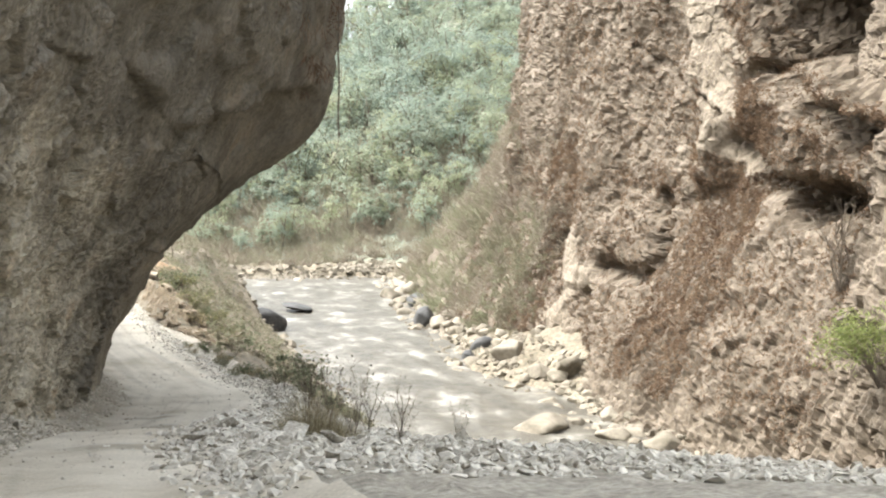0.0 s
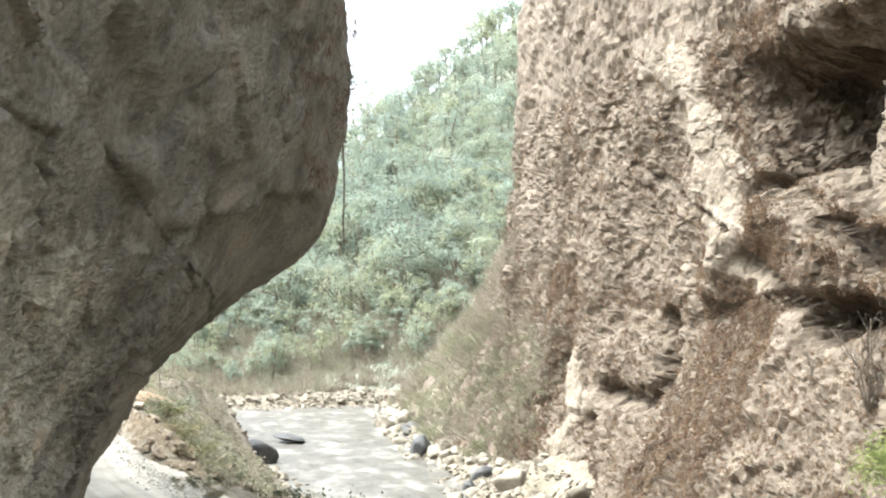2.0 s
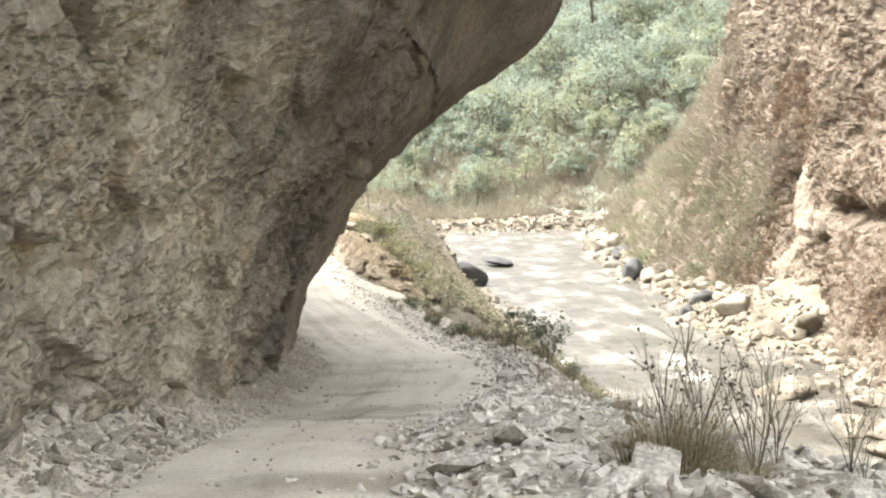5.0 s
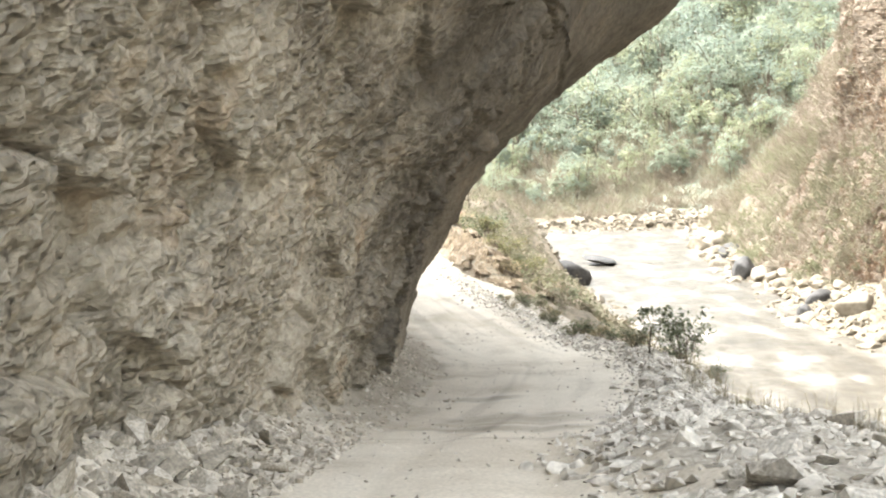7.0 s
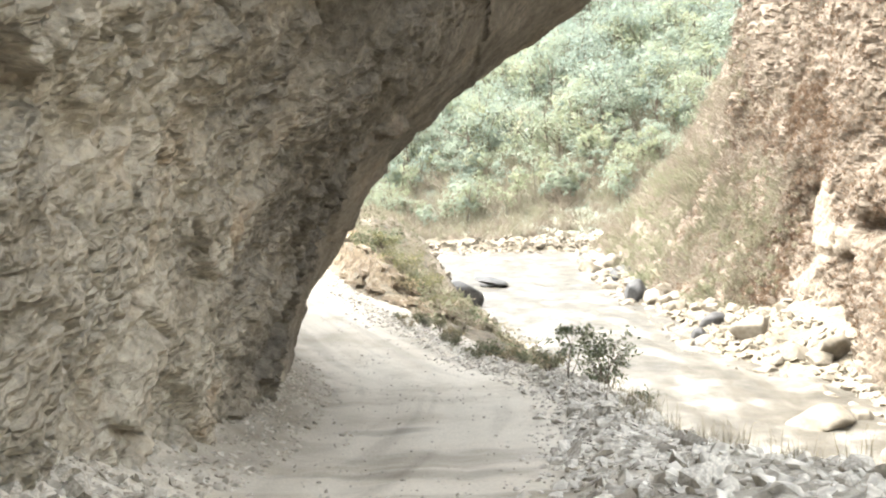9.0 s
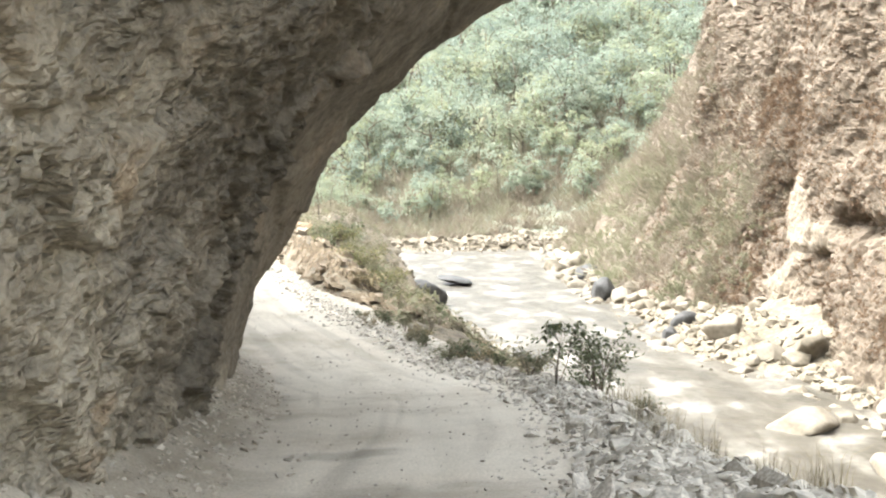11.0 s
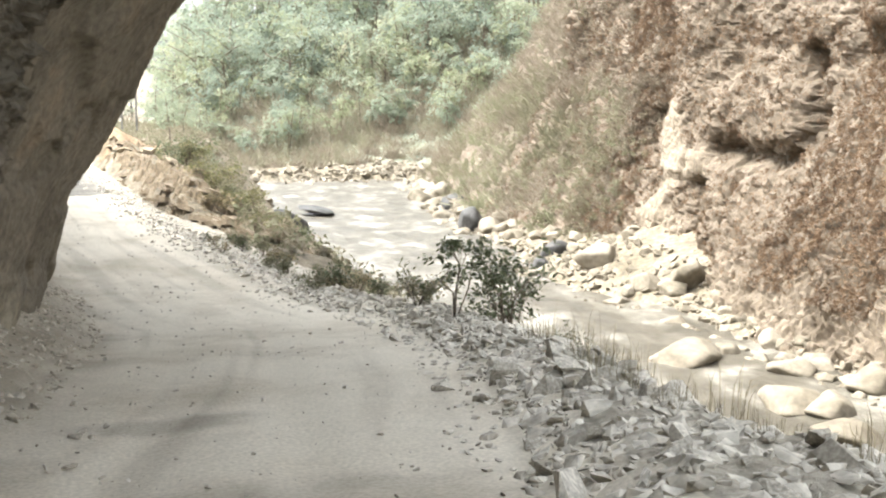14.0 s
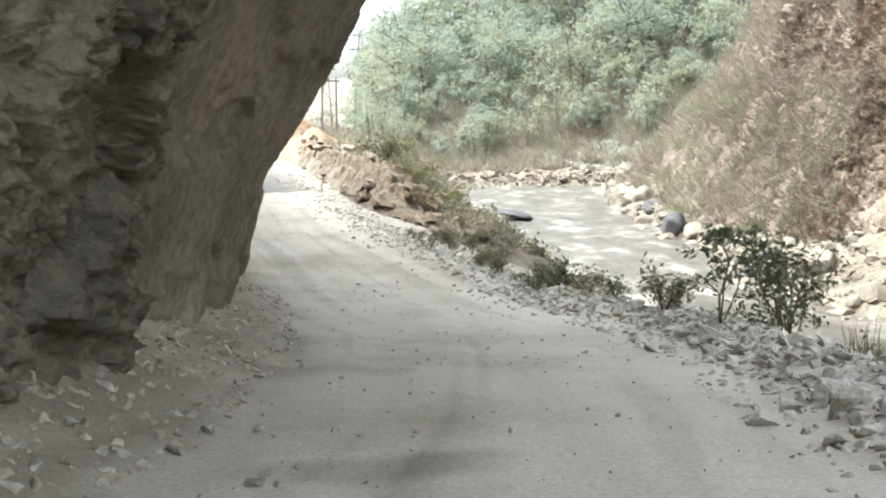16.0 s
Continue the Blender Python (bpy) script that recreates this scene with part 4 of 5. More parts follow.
x, y, s = np.r_[x, shore_x], np.r_[y, shore_y], np.r_[s, rng.uniform(0.4, 1.4, 900)]
SHAPES = []
for k in range(5):
    u, f = chip(400 + k)
    SHAPES.append((u, f))
v, f = scattered(rng, np.stack([x, y, bed_level(x, y) + 0.1 * s], 1), s, SHAPES)
tagged(new("cobbles", make_mesh("cobbles", v, f, BOULDER)), "cream cobbles strewn along both river banks", "cobbles", kind="stuff")

# rubble shelf at the road's outer edge
rng = np.random.default_rng(29)


def shelf_places(rng, n, y0, y1, lo=-0.35, hi=1.9):
    y = y0 + (y1 - y0) * rng.random(n)
    ragged = 0.5 * fbm(np.stack([y * 0.9, y * 0, y * 0], 1), 3, 28)
    x = edge_x(y) + lo + ragged + (shelf(y) + hi - lo - ragged) * rng.random(n)
    stray = rng.random(n) < 0.08
    x = np.where(stray, edge_x(y) - 1.1 * rng.random(n) ** 2, x)
    return np.stack([x, y, road_surface(x, y)], 1)


rubble = tagged(new("rubble_bank"), "bank of grey broken stones along the road's edge", "rubble")
rubble.matrix_world = pose(4, 38, -6)
stone_meshes = [make_mesh("stone", v, f, STONE) for v, f in CHIPS]
places = np.concatenate([shelf_places(rng, 80, 16, 24), shelf_places(rng, 215, 24, 56)])
sizes = np.clip(rng.lognormal(-1.8, 0.42, 295), 0.09, 0.36)
for p, s, r in zip(places, sizes, turns(rng, 295, 0.5)):
    ob = part("stone", stone_meshes[int(rng.integers(0, 12))], rubble)
    ob.matrix_world = Matrix.Translation(p + (0, 0, 0.15 * s)) @ Matrix(r.tolist()).to_4x4() @ Matrix.Scale(s, 4)
places = np.concatenate([shelf_places(rng, 5500, 13, 24), shelf_places(rng, 7500, 24, 64), shelf_places(rng, 2000, 64, 110, -0.3, 0.8)])
sizes = np.clip(rng.lognormal(-2.65, 0.55, len(places)), 0.025, 0.2)
v, f = scattered(rng, places, sizes, CHIPS)
ob = tagged(part("loose_rubble", make_mesh("loose_rubble", v, f, STONE), rubble), kind="stuff")
ob.matrix_world = Matrix.Identity(4)

# fallen slabs at the foot of the wall
talus = tagged(new("fallen_rubble"), "pale broken slabs fallen at the cliff's foot", "rubble")
talus.matrix_world = pose(-2.4, 27, -3.6)
PALE_STONE = surface("pale_broken_stone", [(0.3, (0.25, 0.222, 0.175)), (0.5, (0.345, 0.31, 0.25)), (0.7, (0.43, 0.39, 0.322))], scale=2.0, by_object=0.35, by_island=0.35, bump=0.4, bump_scale=18, bump_distance=0.02)
slab_meshes = [make_mesh("slab", v, f, PALE_STONE) for v, f in CHIPS]


def foot_places(rng, n, y0, y1, wide=1.25):
    y = y0 + (y1 - y0) * rng.random(n)
    x = wall_foot(y) - 0.1 + wide * rng.random(n) ** 1.4
    return np.stack([x, y, road_surface(x, y)], 1)


places = np.concatenate([foot_places(rng, 210, 18.5, 31, 1.5), foot_places(rng, 60, 31, 50)])
sizes = np.where(np.arange(270) < 210, np.clip(rng.lognormal(-1.95, 0.45, 270), 0.08, 0.34), np.clip(rng.lognormal(-2.7, 0.4, 270), 0.04, 0.14))
for p, s, r in zip(places, sizes, turns(rng, 270, 0.5)):
    ob = part("slab", slab_meshes[int(rng.integers(0, 12))], talus)
    ob.matrix_world = Matrix.Translation(p + (0, 0, 0.2 * s)) @ Matrix(r.tolist()).to_4x4() @ Matrix.Scale(s, 4)
places = np.concatenate([foot_places(rng, 3000, 17, 32, 1.8), foot_places(rng, 1500, 32, 66, 1.4)])
sizes = np.clip(rng.lognormal(-2.9, 0.5, len(places)), 0.02, 0.12)
v, f = scattered(rng, places, sizes, CHIPS)
ob = tagged(part("scree", make_mesh("scree", v, f, PALE_STONE), talus), kind="stuff")
ob.matrix_world = Matrix.Identity(4)

# pebbles lying on the roadway
y = rng.uniform(18, 85, 1300)
x = wall_foot(y) + 0.6 + (edge_x(y) - wall_foot(y) - 0.6) * rng.random(1300)
sizes = np.clip(rng.lognormal(-3.85, 0.55, 1300), 0.012, 0.07)
v, f = scattered(rng, np.stack([x, y, road_surface(x, y) + 0.2 * sizes], 1), sizes, CHIPS)
tagged(new("pebbles", make_mesh("pebbles", v, f, STONE)), "small loose pebbles on the dusty road", "pebbles", kind="stuff")
for px, py, s, k in [(0.62, 43.5, 0.09, 0), (0.68, 43.8, 0.075, 3), (0.78, 43.4, 0.065, 5), (0.55, 46.0, 0.085, 6), (0.6, 41.8, 0.08, 8), (-0.5, 41.0, 0.08, 2)]:
    ob = new("fallen_stone", slab_meshes[k])
    ob.matrix_world = pose(px, py, float(road_surface(np.array([px]), np.array([py]))[0]) + 0.3 * s, 10, 5, 70 * k) @ Matrix.Scale(s, 4)
    tagged(ob, "pale fist-sized stone lying on the road", "stone", "stones on the road")


# ---- plants by the road ----
def shrub(name, label, category, seed, height, spread, stems, leaves, leaf, material, bark=BARK, narrow=0.42, group="", up=0.35, thick=0.014):
    """A shrub with its root at the origin: each stem a mesh, the foliage another."""
    rng = np.random.default_rng(seed)
    root = tagged(new(name), label, category, group)
    tips = []
    for _ in range(stems):
        a, lean = rng.uniform(0, 2 * np.pi), rng.uniform(0.15, 1.0)
        end = np.array([math.cos(a) * spread * lean, math.sin(a) * spread * lean, height * rng.uniform(0.65, 1.0)])
        pts = [end * (k, k, k**0.8) + rng.normal(size=3) * 0.03 * height * (k > 0) for k in (0, 0.3, 0.6, 0.85, 1)]
        pieces = [tube(pts, np.array([1, 0.8, 0.55, 0.35, 0.15]) * thick * height + 0.0025, 5)]
        for k in (2, 2, 3, 3, 4):
            t = pts[k] + rng.normal(size=3) * (0.28, 0.28, 0.16) * spread
            pieces.append(tube([pts[k - 1], (pts[k] + t) / 2, t], [0.4 * thick * height + 0.002, 0.28 * thick * height + 0.001, 0.002], 4))
            tips.append(t)
        tips += [pts[4], pts[3]]
        part("stem", make_mesh("stem", *join(pieces), bark), root)
    tips = np.array(tips)
    pick = tips[rng.integers(0, len(tips), leaves)]
    places = pick + rng.normal(size=(leaves, 3)) * (0.13, 0.13, 0.10) * max(spread, 0.4)
    places[:, 2] = np.maximum(places[:, 2], 0.05)
    part("foliage", make_mesh("foliage", *leaf_cards(places, leaf, rng, up, narrow), material), root)
    return root


def at_road(x, y, dz=-0.05):
    return float(road_surface(np.array([x]), np.array([y]))[0]) + dz


def grass(name, label, seed, height, spread, blades, material):
    rng = np.random.default_rng(seed)
    root = tagged(new(name), label, "grass")
    a, r = rng.uniform(0, 2 * np.pi, blades), rng.random(blades) ** 0.7 * spread * 0.35
    base = np.stack([np.cos(a) * r, np.sin(a) * r, np.zeros(blades)], 1)
    h = height * rng.uniform(0.45, 1.0, blades)
    out = np.stack([np.cos(a), np.sin(a), np.zeros(blades)], 1) * (spread * rng.uniform(0.05, 0.75, blades) ** 1.3)[:, None] + rng.normal(size=(blades, 3)) * 0.16 * spread
    mid, tip = base + out * 0.3 + np.stack([0 * h, 0 * h, h * 0.65], 1), base + out * 1.15 + np.stack([0 * h, 0 * h, h * rng.uniform(0.7, 1.0, blades)], 1)
    w = rng.normal(size=(blades, 3)) * (1, 1, 0)
    w *= 0.0032 / (np.linalg.norm(w, axis=1, keepdims=True) + 1e-9)
    v = np.stack([base - w, base + w, mid + w * 0.8, mid - w * 0.8, tip + w * 0.2, tip - w * 0.2], 1).reshape(-1, 3)
    k = np.arange(blades)[:, None] * 6
    f = np.concatenate([k + [0, 1, 2, 3], k + [3, 2, 4, 5]])
    if blades < 300:
        part("leaf_mass", make_mesh("leaf_mass", v, f, material), root)
    else:
        thin = np.tile(np.arange(blades) % 6 > 0, 2)
        tagged(part("leaf_mass", make_mesh("leaf_mass", v, f[thin], material), root), kind="stuff")
        tagged(part("straw_mass", make_mesh("straw_mass", v, f[~thin], STRAW), root, "pale straw stems"), kind="stuff")
    return root


sapling = shrub("sapling", "leafy green sapling growing from the rubble edge", "sapling", 51, 1.75, 0.55, 4, 380, 0.06, LEAF, thick=0.006)
sapling.matrix_world = pose(7.6, 53.8, at_road(7.6, 53.8) - 0.1)
sapling.scale = (1.25, 1.25, 1.2)
bush = shrub("bush", "dark green leafy bush on the road's stony edge", "bush", 52, 1.9, 0.95, 8, 950, 0.06, LEAF, thick=0.008)
bush.matrix_world = pose(8.75, 53.8, at_road(8.75, 53.8) - 0.15)
bush.scale = (1.25, 1.2, 1.15)
ob = copy_thing(bush, pose(9.3, 52.4, at_road(9.3, 52.4) - 0.1, 0, 0, 130))
ob.scale = (0.6, 0.6, 0.5)
KINDS = [shrub("shrub", "dusty olive shrub on the bank below the road", "shrub", 60 + k, 1.0, 0.8, 6, 330, 0.075, m, group="shrubs along the bank") for k, m in enumerate((LEAF, SCRUB, DRY_GRASS, SCRUB))]
rng = np.random.default_rng(37)
spots = []
for yy in np.linspace(56.5, 77, 30):
    spots.append((float(edge_x(yy)) + rng.uniform(0.35, 2.4), yy, rng.uniform(0.5, 1.05) if yy < 64 else rng.uniform(0.35, 0.75)))
for yy in np.linspace(78, 175, 48):
    out = rng.uniform(3.5, 8.5)
    spots.append((float(edge_x(yy)) + out, yy, rng.uniform(0.7, 1.9) if out < 5 else rng.uniform(0.5, 1.0)))
for n, (sx, sy, size) in enumerate(spots):
    sz = max(at_road(sx, sy, -0.1), float(ground_z(np.array([sx]), np.array([sy]))[0]) - 0.1) if sx - edge_x(sy) < 2.5 else float(ground_z(np.array([sx]), np.array([sy]))[0]) - 0.1
    m = pose(sx, sy, sz, 0, 0, 73 * n) @ Matrix.Scale(size, 4)
    if n < 4:
        KINDS[n].matrix_world = m
    else:
        ob = copy_thing(KINDS[n % 4], pose(sx, sy, sz, 0, 0, 73 * n))
        ob.scale = (size, size, size)
OLIVE = surface("yellow_olive_leaf", [(0.3, (0.12, 0.12, 0.055)), (0.5, (0.17, 0.165, 0.08)), (0.7, (0.24, 0.22, 0.115))], scale=0.8, by_island=0.4, grain_mix=0.2, bump=0, rough=0.7, translucent=0.3)
olive = shrub("olive_bush", "tall yellow-olive bush on the rocky river bank", "bush", 68, 2.3, 1.2, 9, 900, 0.085, OLIVE, group="olive bushes on the bank", thick=0.007)
for n, (sx, sy, size) in enumerate([(6.4, 91, 1.0), (5.9, 98, 0.85), (7.3, 87, 0.8), (5.4, 107, 0.9), (6.6, 103, 0.75), (7.9, 83.5, 0.6), (4.6, 117, 0.8)]):
    m = pose(sx, sy, float(ground_z(np.array([sx]), np.array([float(sy)]))[0]) - 0.15, 0, 0, 67 * n)
    ob = copy_thing(olive, m) if n else olive
    ob.matrix_world = m
    ob.scale = (size, size, size)
rng = np.random.default_rng(43)
sy = rng.uniform(74, 268, 3400)
sx = edge_x(sy) + 1.0 + (left_bank(sy) - 5 - edge_x(sy)) * rng.random(3400) ** 0.8
keep = (perlin(np.stack([sx * 0.12, sy * 0.06, sx * 0], 1), 44) > -0.42) & (sx - edge_x(sy) > np.interp(sy, [74, 160], [3.5, 6.0]))
sx, sy = sx[keep], sy[keep]
size = rng.uniform(0.3, 1.1, len(sx))
v, f = clumps(np.stack([sx, sy, ground_z(sx, sy) + 0.45 * size], 1), 0.85 * size, 26, 0.16, rng, 0.9)
tagged(new("bank_scrub", make_mesh("bank_scrub", v, f, SCRUB, layer=np.repeat(rng.random(len(sx)) * 0.9, 104))), "low olive scrub covering the river bank", "scrub", kind="stuff")
stalks = grass("dry_stalks", "sparse thin dry stalks on the rubble's outer edge", 71, 0.75, 0.45, 26, DRY_GRASS)
rng = np.random.default_rng(77)
for n, sy in enumerate(np.linspace(26.5, 50, 56)):
    sy = float(sy + rng.uniform(-0.3, 0.3))
    sx = float(edge_x(sy) + shelf(sy) + rng.uniform(-0.15, 0.9))
    m = pose(sx, sy, at_road(sx, sy), 0, 0, 50 * n)
    if n == 0:
        stalks.matrix_world = m
    else:
        ob = copy_thing(stalks, m)
        size = rng.uniform(0.55, 1.15)
        ob.scale = (size, size, size)
clump = grass("grass_clump", "dense brown-olive dry grass clump below the rubble edge", 72, 1.2, 0.95, 900, DRY_GRASS)
clump.matrix_world = pose(3.45, 21.9, at_road(3.45, 21.9) - 0.3)
clump.scale = (0.95, 0.95, 1.0)
for n, (sx, sy, size) in enumerate([(3.85, 22.3, 0.85), (3.4, 22.6, 0.7), (4.0, 21.5, 0.65), (4.2, 22.0, 0.7), (4.05, 22.7, 0.8)]):
    ob = copy_thing(clump, pose(sx, sy, at_road(sx, sy) - 0.4, 0, 0, 70 + 80 * n))
    ob.scale = (size, size, size)
weed = shrub("weed", "tall thin weed stalks with dark seed heads", "weed", 81, 1.75, 0.75, 7, 90, 0.026, SEED, narrow=0.7, thick=0.0026)
weed.matrix_world = pose(4.1, 22.9, at_road(4.1, 22.9) - 0.1)
for n, (sx, sy, size) in enumerate([(4.8, 22.6, 0.75), (6.2, 21.2, 0.55), (4.9, 24.4, 0.5), (4.4, 22.1, 0.9), (5.3, 22.0, 0.7), (3.7, 22.5, 0.85), (5.1, 21.3, 0.5)]):
    ob = copy_thing(weed, pose(sx, sy, at_road(sx, sy), 0, 0, 90 * n))
    ob.scale = (size, size, size)
for px, py, s, k in [(3.1, 21.3, 0.5, 1), (2.75, 20.9, 0.34, 4), (3.45, 21.9, 0.36, 7), (2.6, 21.9, 0.26, 9), (3.2, 22.5, 0.28, 10)]:
    ob = new("broken_slab", stone_meshes[k])
    ob.matrix_world = pose(px, py, at_road(px, py, 0.12 * s), 12, -8, 60 * k) @ Matrix.Diagonal((s * 1.3, s, s * 0.8, 1))
    tagged(ob, "large pale broken slab on the rubble shelf", "stone", "large slabs on the shelf")

# hanging root with a tangle at the lip of the overhang
vine = tagged(new("hanging_root"), "thin dry root hanging from the overhang's lip", "root")
vine.matrix_world = pose(8.4, 44.8, 7.5)
drop = [(8.36 + 0.02 * math.sin(k * 1.3), 44.8, 8.6 - k * 0.52) for k in range(11)]
part("strand", make_mesh("strand", *tube(np.array(drop) - (8.4, 44.8, 7.5), np.full(11, 0.034), 5), BARK), vine)
rng = np.random.default_rng(91)
tangle = [tube([(0, 0, -3.95), rng.normal(size=3) * (0.1, 0.1, 0.08) + (0, 0, -4.0), rng.normal(size=3) * (0.16, 0.16, 0.08) + (0, 0, -4.02)], [0.012, 0.009, 0.004], 4) for _ in range(9)]
part("root_tip", make_mesh("root_tip", *join(tangle), BARK), vine)
lip = np.array([(8.3 + rng.normal() * 0.25, 45.0 + rng.normal() * 0.8, 7.6 + rng.normal() * 0.5) for _ in range(26)])
part("dry_leaves", make_mesh("dry_leaves", *clumps(lip - (8.4, 44.8, 7.5), 0.25, 12, 0.05, rng), DRY_LEAF), vine)

tuft = shrub("lip_shrub", "small dark-leaved shrub growing from the overhang's lip", "shrub", 93, 1.25, 0.55, 6, 170, 0.055, LEAF, thick=0.008)
tuft.matrix_world = pose(8.35, 44.8, 8.35, 0, 32, 0)
rng = np.random.default_rng(94)
ty = np.concatenate([rng.uniform(38, 47, 34), rng.uniform(44, 49, 8)])
th = np.concatenate([rng.uniform(13.5, 19, 34), rng.uniform(12, 13.5, 8)])
hang = np.stack([cliff_x(ty, th) + 0.12, ty, road_z(ty) + th], 1)
v, f, _ = sprays(hang, rng.uniform(0.35, 0.85, len(ty)), 22, 4, 0.03, rng, -1.7, (0.05, 0, 0), 0.28)
tagged(new("hanging_grass", make_mesh("hanging_grass", v, f, DRY_LEAF)), "dry brown grass and roots hanging from the rock face", "grass", kind="stuff")

# across the river: a bright green bush and a bare tree on the slope
def east_at(y, z):
    k = np.argmin((EAST[..., 1] - y) ** 2 + (EAST[..., 2] - z) ** 2)
    return EAST.reshape(-1, 3)[k]


FRESH = surface("fresh_green_leaf", [(0.3, (0.13, 0.16, 0.05)), (0.6, (0.20, 0.23, 0.08)), (0.8, (0.28, 0.29, 0.12))], scale=0.8, by_island=0.4, grain_mix=0.2, bump=0, translucent=0.35)
green = shrub("feathery_bush", "bright yellow-green feathery bush on the slope", "bush", 95, 4.6, 4.4, 9, 2600, 0.22, FRESH, narrow=0.22)
p = east_at(67.8, -10.6)
green.matrix_world = pose(p[0] - 0.6, p[1], p[2] - 0.6)
bare = shrub("bare_tree", "leafless dark tree on the brown slope", "tree", 97, 8.0, 2.6, 6, 10, 0.1, DRY_LEAF, thick=0.011)
p = east_at(75.5, -5.5)
bare.matrix_world = pose(p[0] - 0.4, p[1], p[2] - 0.5)
for n, (yy, zz, size) in enumerate([(92, 0, 0.55), (100, 4, 0.4), (86, -4, 0.5)]):
    p = east_at(yy, zz)
    ob = copy_thing(bare, pose(p[0] - 0.4, p[1], p[2] - 0.4, 0, 0, 110 * n))
    ob.scale = (size, size, size)

# ---- the river bench beyond the cliff: trees, poles, pylon ----
def bench_z(x, y):
    return float(ground_z(np.array([float(x)]), np.array([float(y)]))[0])


def tree(seed, label, height, spread):
    rng = np.random.default_rng(seed)
    crown, wood = tree_shape(rng, (0, 0, 0), height, spread, 14, 30, 0.2)
    root = tagged(new("tree"), label, "tree", "trees on the river bench")
    part("trunk", make_mesh("trunk", *wood, BARK), root)
    part("crown", make_mesh("crown", *crown, HAZED_FOREST, layer=np.full(len(crown[0]), 0.55)), root)
    return root


models = [tree(111, "slender green tree beside the poles", 8.0, 2.2), tree(112, "round-crowned green tree on the dry bench", 6.5, 2.6)]
for n, (sx, sy, size) in enumerate([(8.8, 172, 0.85), (12.5, 205, 0.9), (9.5, 230, 1.0), (3.0, 246, 0.8), (14, 248, 1.1), (-1.5, 255, 0.9), (6.5, 262, 0.9), (16.5, 226, 0.9), (18.5, 250, 1.0), (11, 150, 0.5), (0.5, 236, 0.55)]):
    m = pose(sx, sy, bench_z(sx, sy) - 0.15, 0, 0, 80 * n)
    if n < 2:
        models[n].matrix_world = m
        ob = models[n]
    else:
        ob = copy_thing(models[n % 2], m)
    ob.scale = (size, size, size)


RUSSET = surface("russet_foliage", [(0.3, (0.20, 0.13, 0.085)), (0.5, (0.29, 0.195, 0.13)), (0.7, (0.36, 0.26, 0.18))], scale=0.4, by_island=0.35, grain=0.8, grain_mix=0.2, bump=0, translucent=0.4, detail=3)
crown, wood = tree_shape(np.random.default_rng(115), (0, 0, 0), 14, 4.6, 16, 20, 0.35)
russet = tagged(new("russet_tree"), "tree with russet brown leaves among the green forest", "tree")
part("trunk", make_mesh("trunk", *wood, BARK), russet)
part("crown", make_mesh("crown", *crown, RUSSET), russet)
russet.matrix_world = pose(88, 360, float(hill_z(np.array([88.0]), np.array([360.0]))[0]) - 0.3)
crown, wood = tree_shape(np.random.default_rng(117), (0, 0, 0), 15, 5.4, 18, 22, 0.4)
golden = tagged(new("yellow_tree"), "tree with fresh yellow-green leaves among the forest", "tree")
part("trunk", make_mesh("trunk", *wood, BARK), golden)
part("crown", make_mesh("crown", *crown, FRESH), golden)
far = np.arange(320.0, 680.0, 2.0)
bx, by = 0.2 + far * math.sin(radians(13.6)), 6.9 + far * math.cos(radians(13.6))
k = int(np.argmax(hill_z(bx, by) + 7 > 0.6 + far * math.tan(radians(8.1))))
golden.matrix_world = pose(bx[k], by[k], float(hill_z(bx, by)[k]) - 0.3)
outcrop = new("outcrop", BOULDERS[4])
outcrop.matrix_world = pose(72.6, 345.5, float(hill_z(np.array([72.6]), np.array([345.5]))[0]) + 1.6, 0, 6, 20) @ Matrix.Diagonal((2.2, 1.5, 1.1, 1))
tagged(outcrop, "pale rock outcrop showing among hillside scrub", "rock")


def box(cx, cy, cz, sx, sy, sz):
    c = np.array([(i, j, k) for i in (-1, 1) for j in (-1, 1) for k in (-1, 1)]) * (sx / 2, sy / 2, sz / 2) + (cx, cy, cz)
    return c, np.array([(0, 1, 3, 2), (4, 6, 7, 5), (0, 4, 5, 1), (2, 3, 7, 6), (0, 2, 6, 4), (1, 5, 7, 3)])


pz = bench_z(5, 200)
poles = tagged(new("double_pole"), "weathered twin power poles with a crossbar", "power pole")
poles.matrix_world = pose(5, 200, pz)
for sx in (-0.95, 0.95):
    part("post", make_mesh("post", *tube([(sx, 0, -0.3), (sx, 0, 4), (sx, 0, 7.9)], [0.15, 0.13, 0.11], 8), WOOD_POST), poles)
    part("insulator", make_mesh("insulator", *tube([(sx, 0, 7.9), (sx, 0, 8.05), (sx, 0, 8.2)], [0.05, 0.10, 0.04], 8), WOOD_POST), poles)
crossbar = part("crossbar", make_mesh("crossbar", *box(0, -0.12, 7.6, 2.9, 0.12, 0.18), WOOD_POST), poles)
part("insulator", make_mesh("insulator", *tube([(0, -0.12, 7.7), (0, -0.12, 7.9), (0, -0.12, 8.05)], [0.05, 0.10, 0.04], 8), WOOD_POST), crossbar)


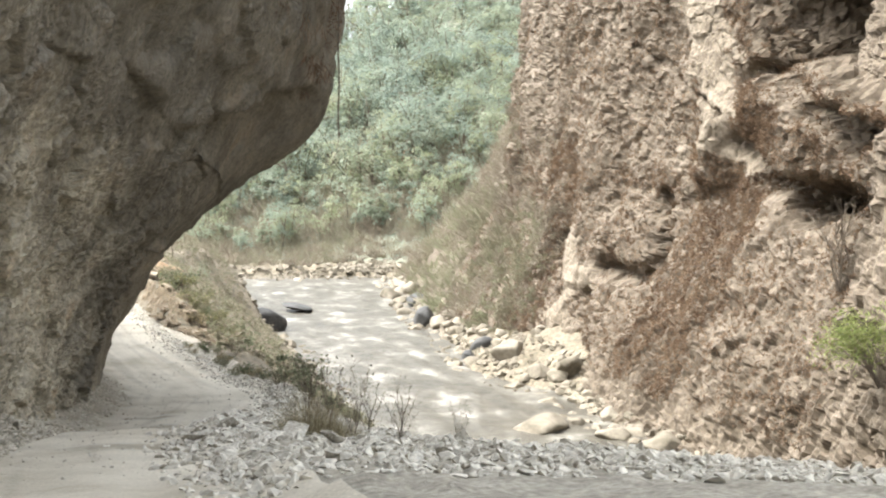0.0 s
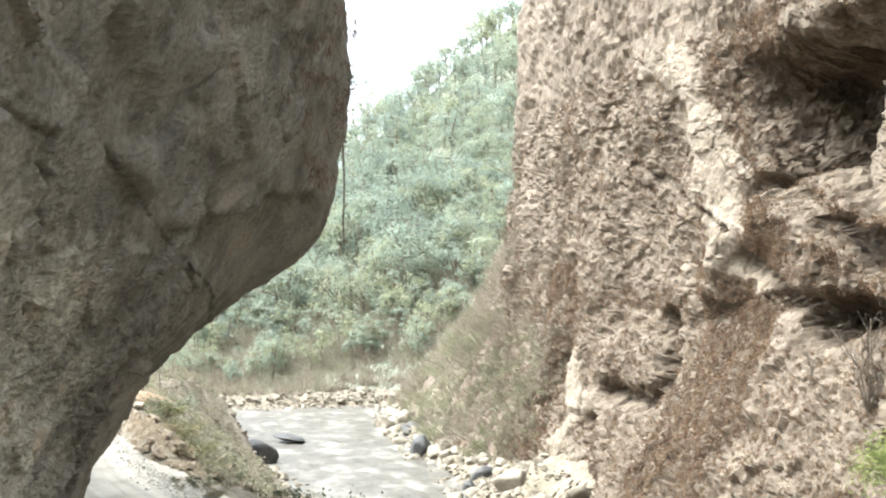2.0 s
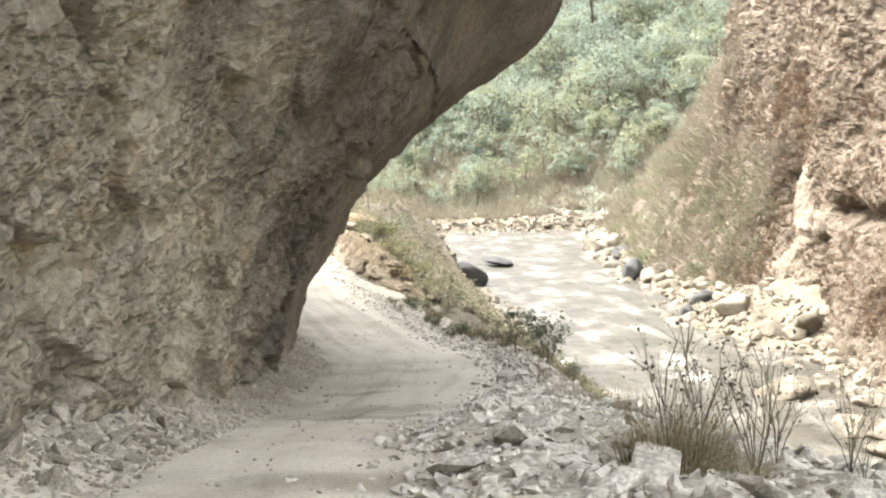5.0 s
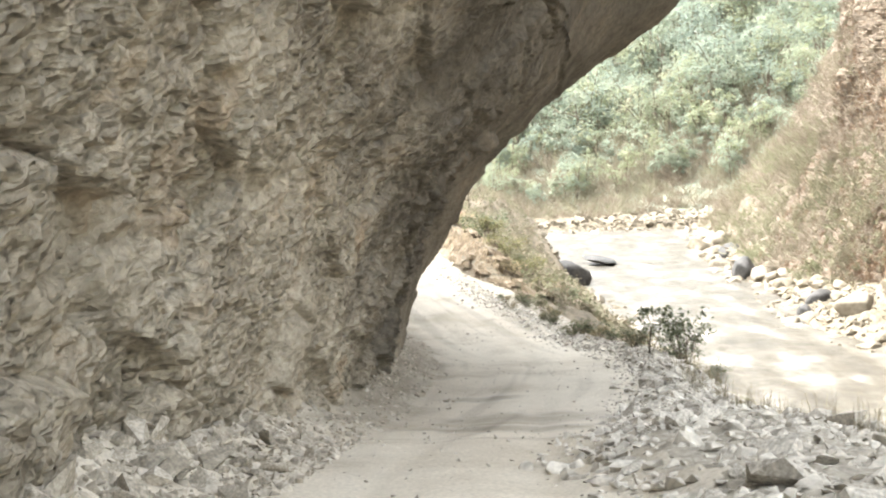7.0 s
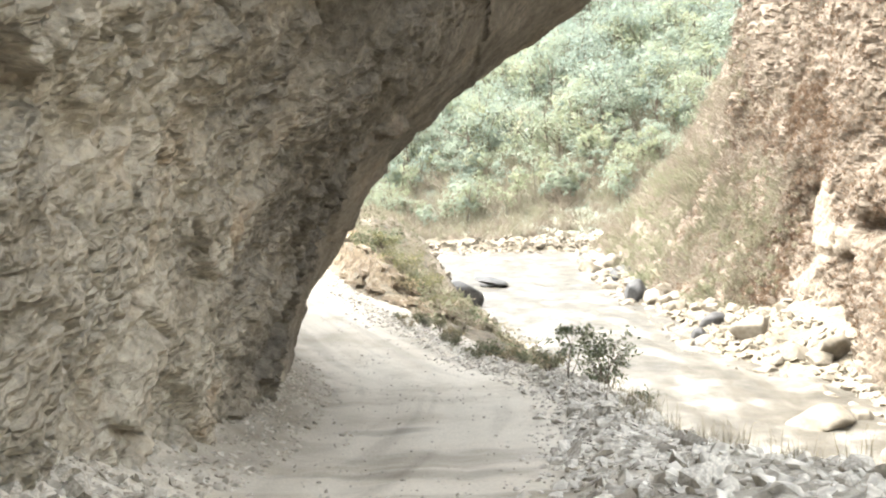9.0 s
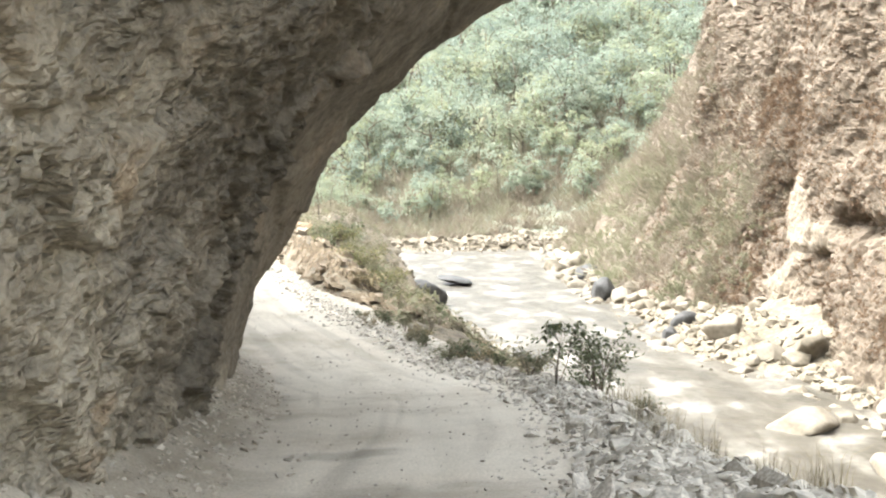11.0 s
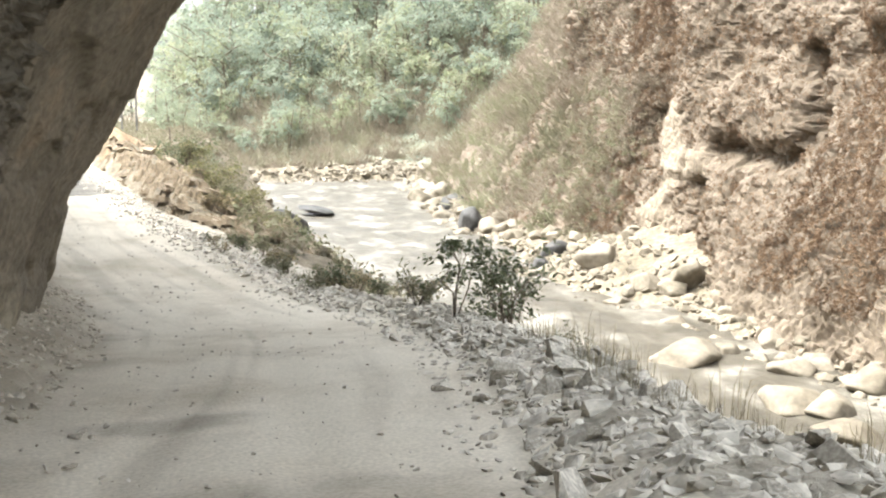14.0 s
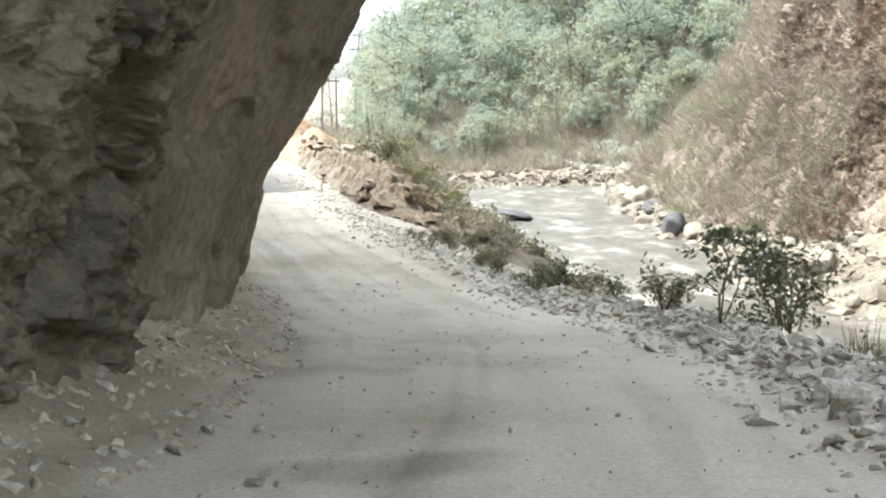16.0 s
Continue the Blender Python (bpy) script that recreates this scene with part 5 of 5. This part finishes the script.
def pylon(x, y, top, height):
    root = tagged(new("pylon"), "distant steel lattice power pylon", "pylon")
    root.matrix_world = pose(x, y, top - height)
    half = lambda z: 3.2 * (1 - z / height) ** 1.3 + 0.55
    levels = np.linspace(0, height, 9)
    for cx, cy in ((-1, -1), (1, -1), (1, 1), (-1, 1)):
        part("leg", make_mesh("leg", *tube([(cx * half(z), cy * half(z), z) for z in levels], np.full(9, 0.26), 4), STEEL), root)
    for a, b in zip(levels, levels[1:]):
        for cx, cy, dx, dy in ((-1, -1, 1, -1), (1, -1, 1, 1), (1, 1, -1, 1), (-1, 1, -1, -1)):
            part("brace", make_mesh("brace", *tube([(cx * half(a), cy * half(a), a), (dx * half(b), dy * half(b), b)], [0.14, 0.14], 4), STEEL), root)
    for z, reach in ((0.62, 6.5), (0.78, 5.5), (0.93, 4.5)):
        arm = part("crossarm", make_mesh("crossarm", *join([tube([(-reach, 0, z * height), (0, 0, z * height + 0.9), (reach, 0, z * height)], [0.2, 0.25, 0.2], 4),
                                                     tube([(-reach, 0, z * height), (0, 0, z * height - 0.3), (reach, 0, z * height)], [0.2, 0.25, 0.2], 4)]), STEEL), root)
        for side in (-reach, reach):
            part("insulator_string", make_mesh("insulator_string", *tube([(side, 0, z * height), (side, 0, z * height - 1.0), (side, 0, z * height - 2.0)], [0.08, 0.14, 0.08], 5), STEEL), arm)
    return root


pylon(29.6, 600, 33.6, 42)
pylon(17, 760, 30, 42)

# heap of orange earth and slabs where the road meets the bench
hx, hy = np.meshgrid(np.linspace(-11, 11, 60), np.linspace(-26, 26, 80), indexing="ij")
p = np.stack([hx.ravel(), hy.ravel(), hx.ravel() * 0], 1)
hz = (0.9 + 0.8 * fbm(p * 0.25, 4, 131)) * (1 - smooth(0.5, 1.0, np.hypot(p[:, 0] / 11, p[:, 1] / 26))) - 0.1
base = np.maximum(ground_z(p[:, 0] - 2, p[:, 1] + 146), road_z(p[:, 1] + 146) - 2)
heap = new("earth_heap", make_mesh("earth_heap", np.stack([p[:, 0], p[:, 1], base + hz + 8], 1), grid_faces(60, 80), ORANGE, True))
heap.matrix_world = pose(-2, 146, -8)
tagged(heap, "low heap of orange earth beside the road", "earth heap")
strata = tagged(new("ledge_slabs"), "tan rock slabs stepping down the river bank", "rock ledges")
strata.matrix_world = pose(6, 115, -9)
rng = np.random.default_rng(141)
TAN = surface("tan_ledge_rock", [(0.3, (0.135, 0.105, 0.07)), (0.5, (0.195, 0.157, 0.11)), (0.7, (0.26, 0.218, 0.16))], scale=0.8, by_object=0.35, grain=5, bump=0.5, bump_scale=8, bump_distance=0.05)


def plate(seed):
    """A flat rock plate with a broken outline and uneven faces, about 2 long, 1 wide and 1 thick."""
    rng = np.random.default_rng(seed)
    n = 9
    a = np.sort(np.linspace(0, 2 * np.pi, n, endpoint=False) + rng.uniform(-0.25, 0.25, n))
    r = rng.uniform(0.75, 1.1, n) / np.maximum(np.abs(np.cos(a)), np.abs(np.sin(a)))
    low = np.stack([np.cos(a) * r, 0.5 * np.sin(a) * r, np.full(n, -0.5) + rng.normal(size=n) * 0.08], 1)
    top = low * (0.93, 0.9, 0) + np.stack([0 * a, 0 * a, 0.5 + rng.normal(size=n) * 0.12], 1)
    v = np.concatenate([low, top, [[0, 0, 0.55], [0, 0, -0.5]]])
    k = np.arange(n)
    m = (k + 1) % n
    f = np.concatenate([np.stack([k, m, m + n], 1), np.stack([k, m + n, k + n], 1), np.stack([k + n, m + n, 0 * k + 2 * n], 1), np.stack([m, k, 0 * k + 2 * n + 1], 1)])
    return make_mesh("slab", v, f, TAN)


ledge_meshes = [plate(500 + k) for k in range(10)]
ly, lu = np.arange(77, 162, 0.16), np.arange(-0.2, 9.0, 0.11)
LY, LU = (a.ravel() for a in np.meshgrid(ly, lu, indexing="ij"))
LX = edge_x(LY) + LU
lp = np.stack([LX, LY, LX * 0], 1)
lz = ground_z(LX, LY) + 0.2 * fbm(lp * (0.6, 0.3, 1), 4, 151)
beds = (lz + 0.55 * LU + 0.03 * LY + 0.25 * fbm(lp * (0.5, 0.08, 1), 3, 152)) / 0.26
stair = np.floor(beds) + smooth(0.6, 1.0, beds - np.floor(beds))
lz += (stair - beds) * 0.26 * 1.3 + 0.06 * facets(np.stack([LX * 1.6, LY * 0.8, stair * 0.7], 1), 153)[0] * 3
rim = smooth(-0.2, 0.8, LU) * (1 - smooth(6.5, 9.0, LU)) * smooth(77, 84, LY) * (1 - smooth(150, 162, LY))
lz = lz * 1 - 0.5 + 0.55 * rim
part("ledge", make_mesh("ledge", np.stack([LX, LY, lz], 1), grid_faces(len(ly), len(lu)), TAN), strata).matrix_world = Matrix.Identity(4)
for n in range(290):
    yy = 80 + 76 * rng.random() ** 1.1
    xx = float(edge_x(yy)) + 0.6 + 6.5 * rng.random()
    zz = bench_z(xx, yy)
    s = rng.uniform(0.28, 0.95)
    ob = part("slab", ledge_meshes[n % 10], strata)
    ob.matrix_world = pose(xx, yy, zz + 0.1, rng.uniform(8, 30), rng.uniform(-9, 9), 97 + rng.uniform(-25, 25)) @ Matrix.Diagonal((s * 1.7, s * 0.9, rng.uniform(0.1, 0.25), 1))
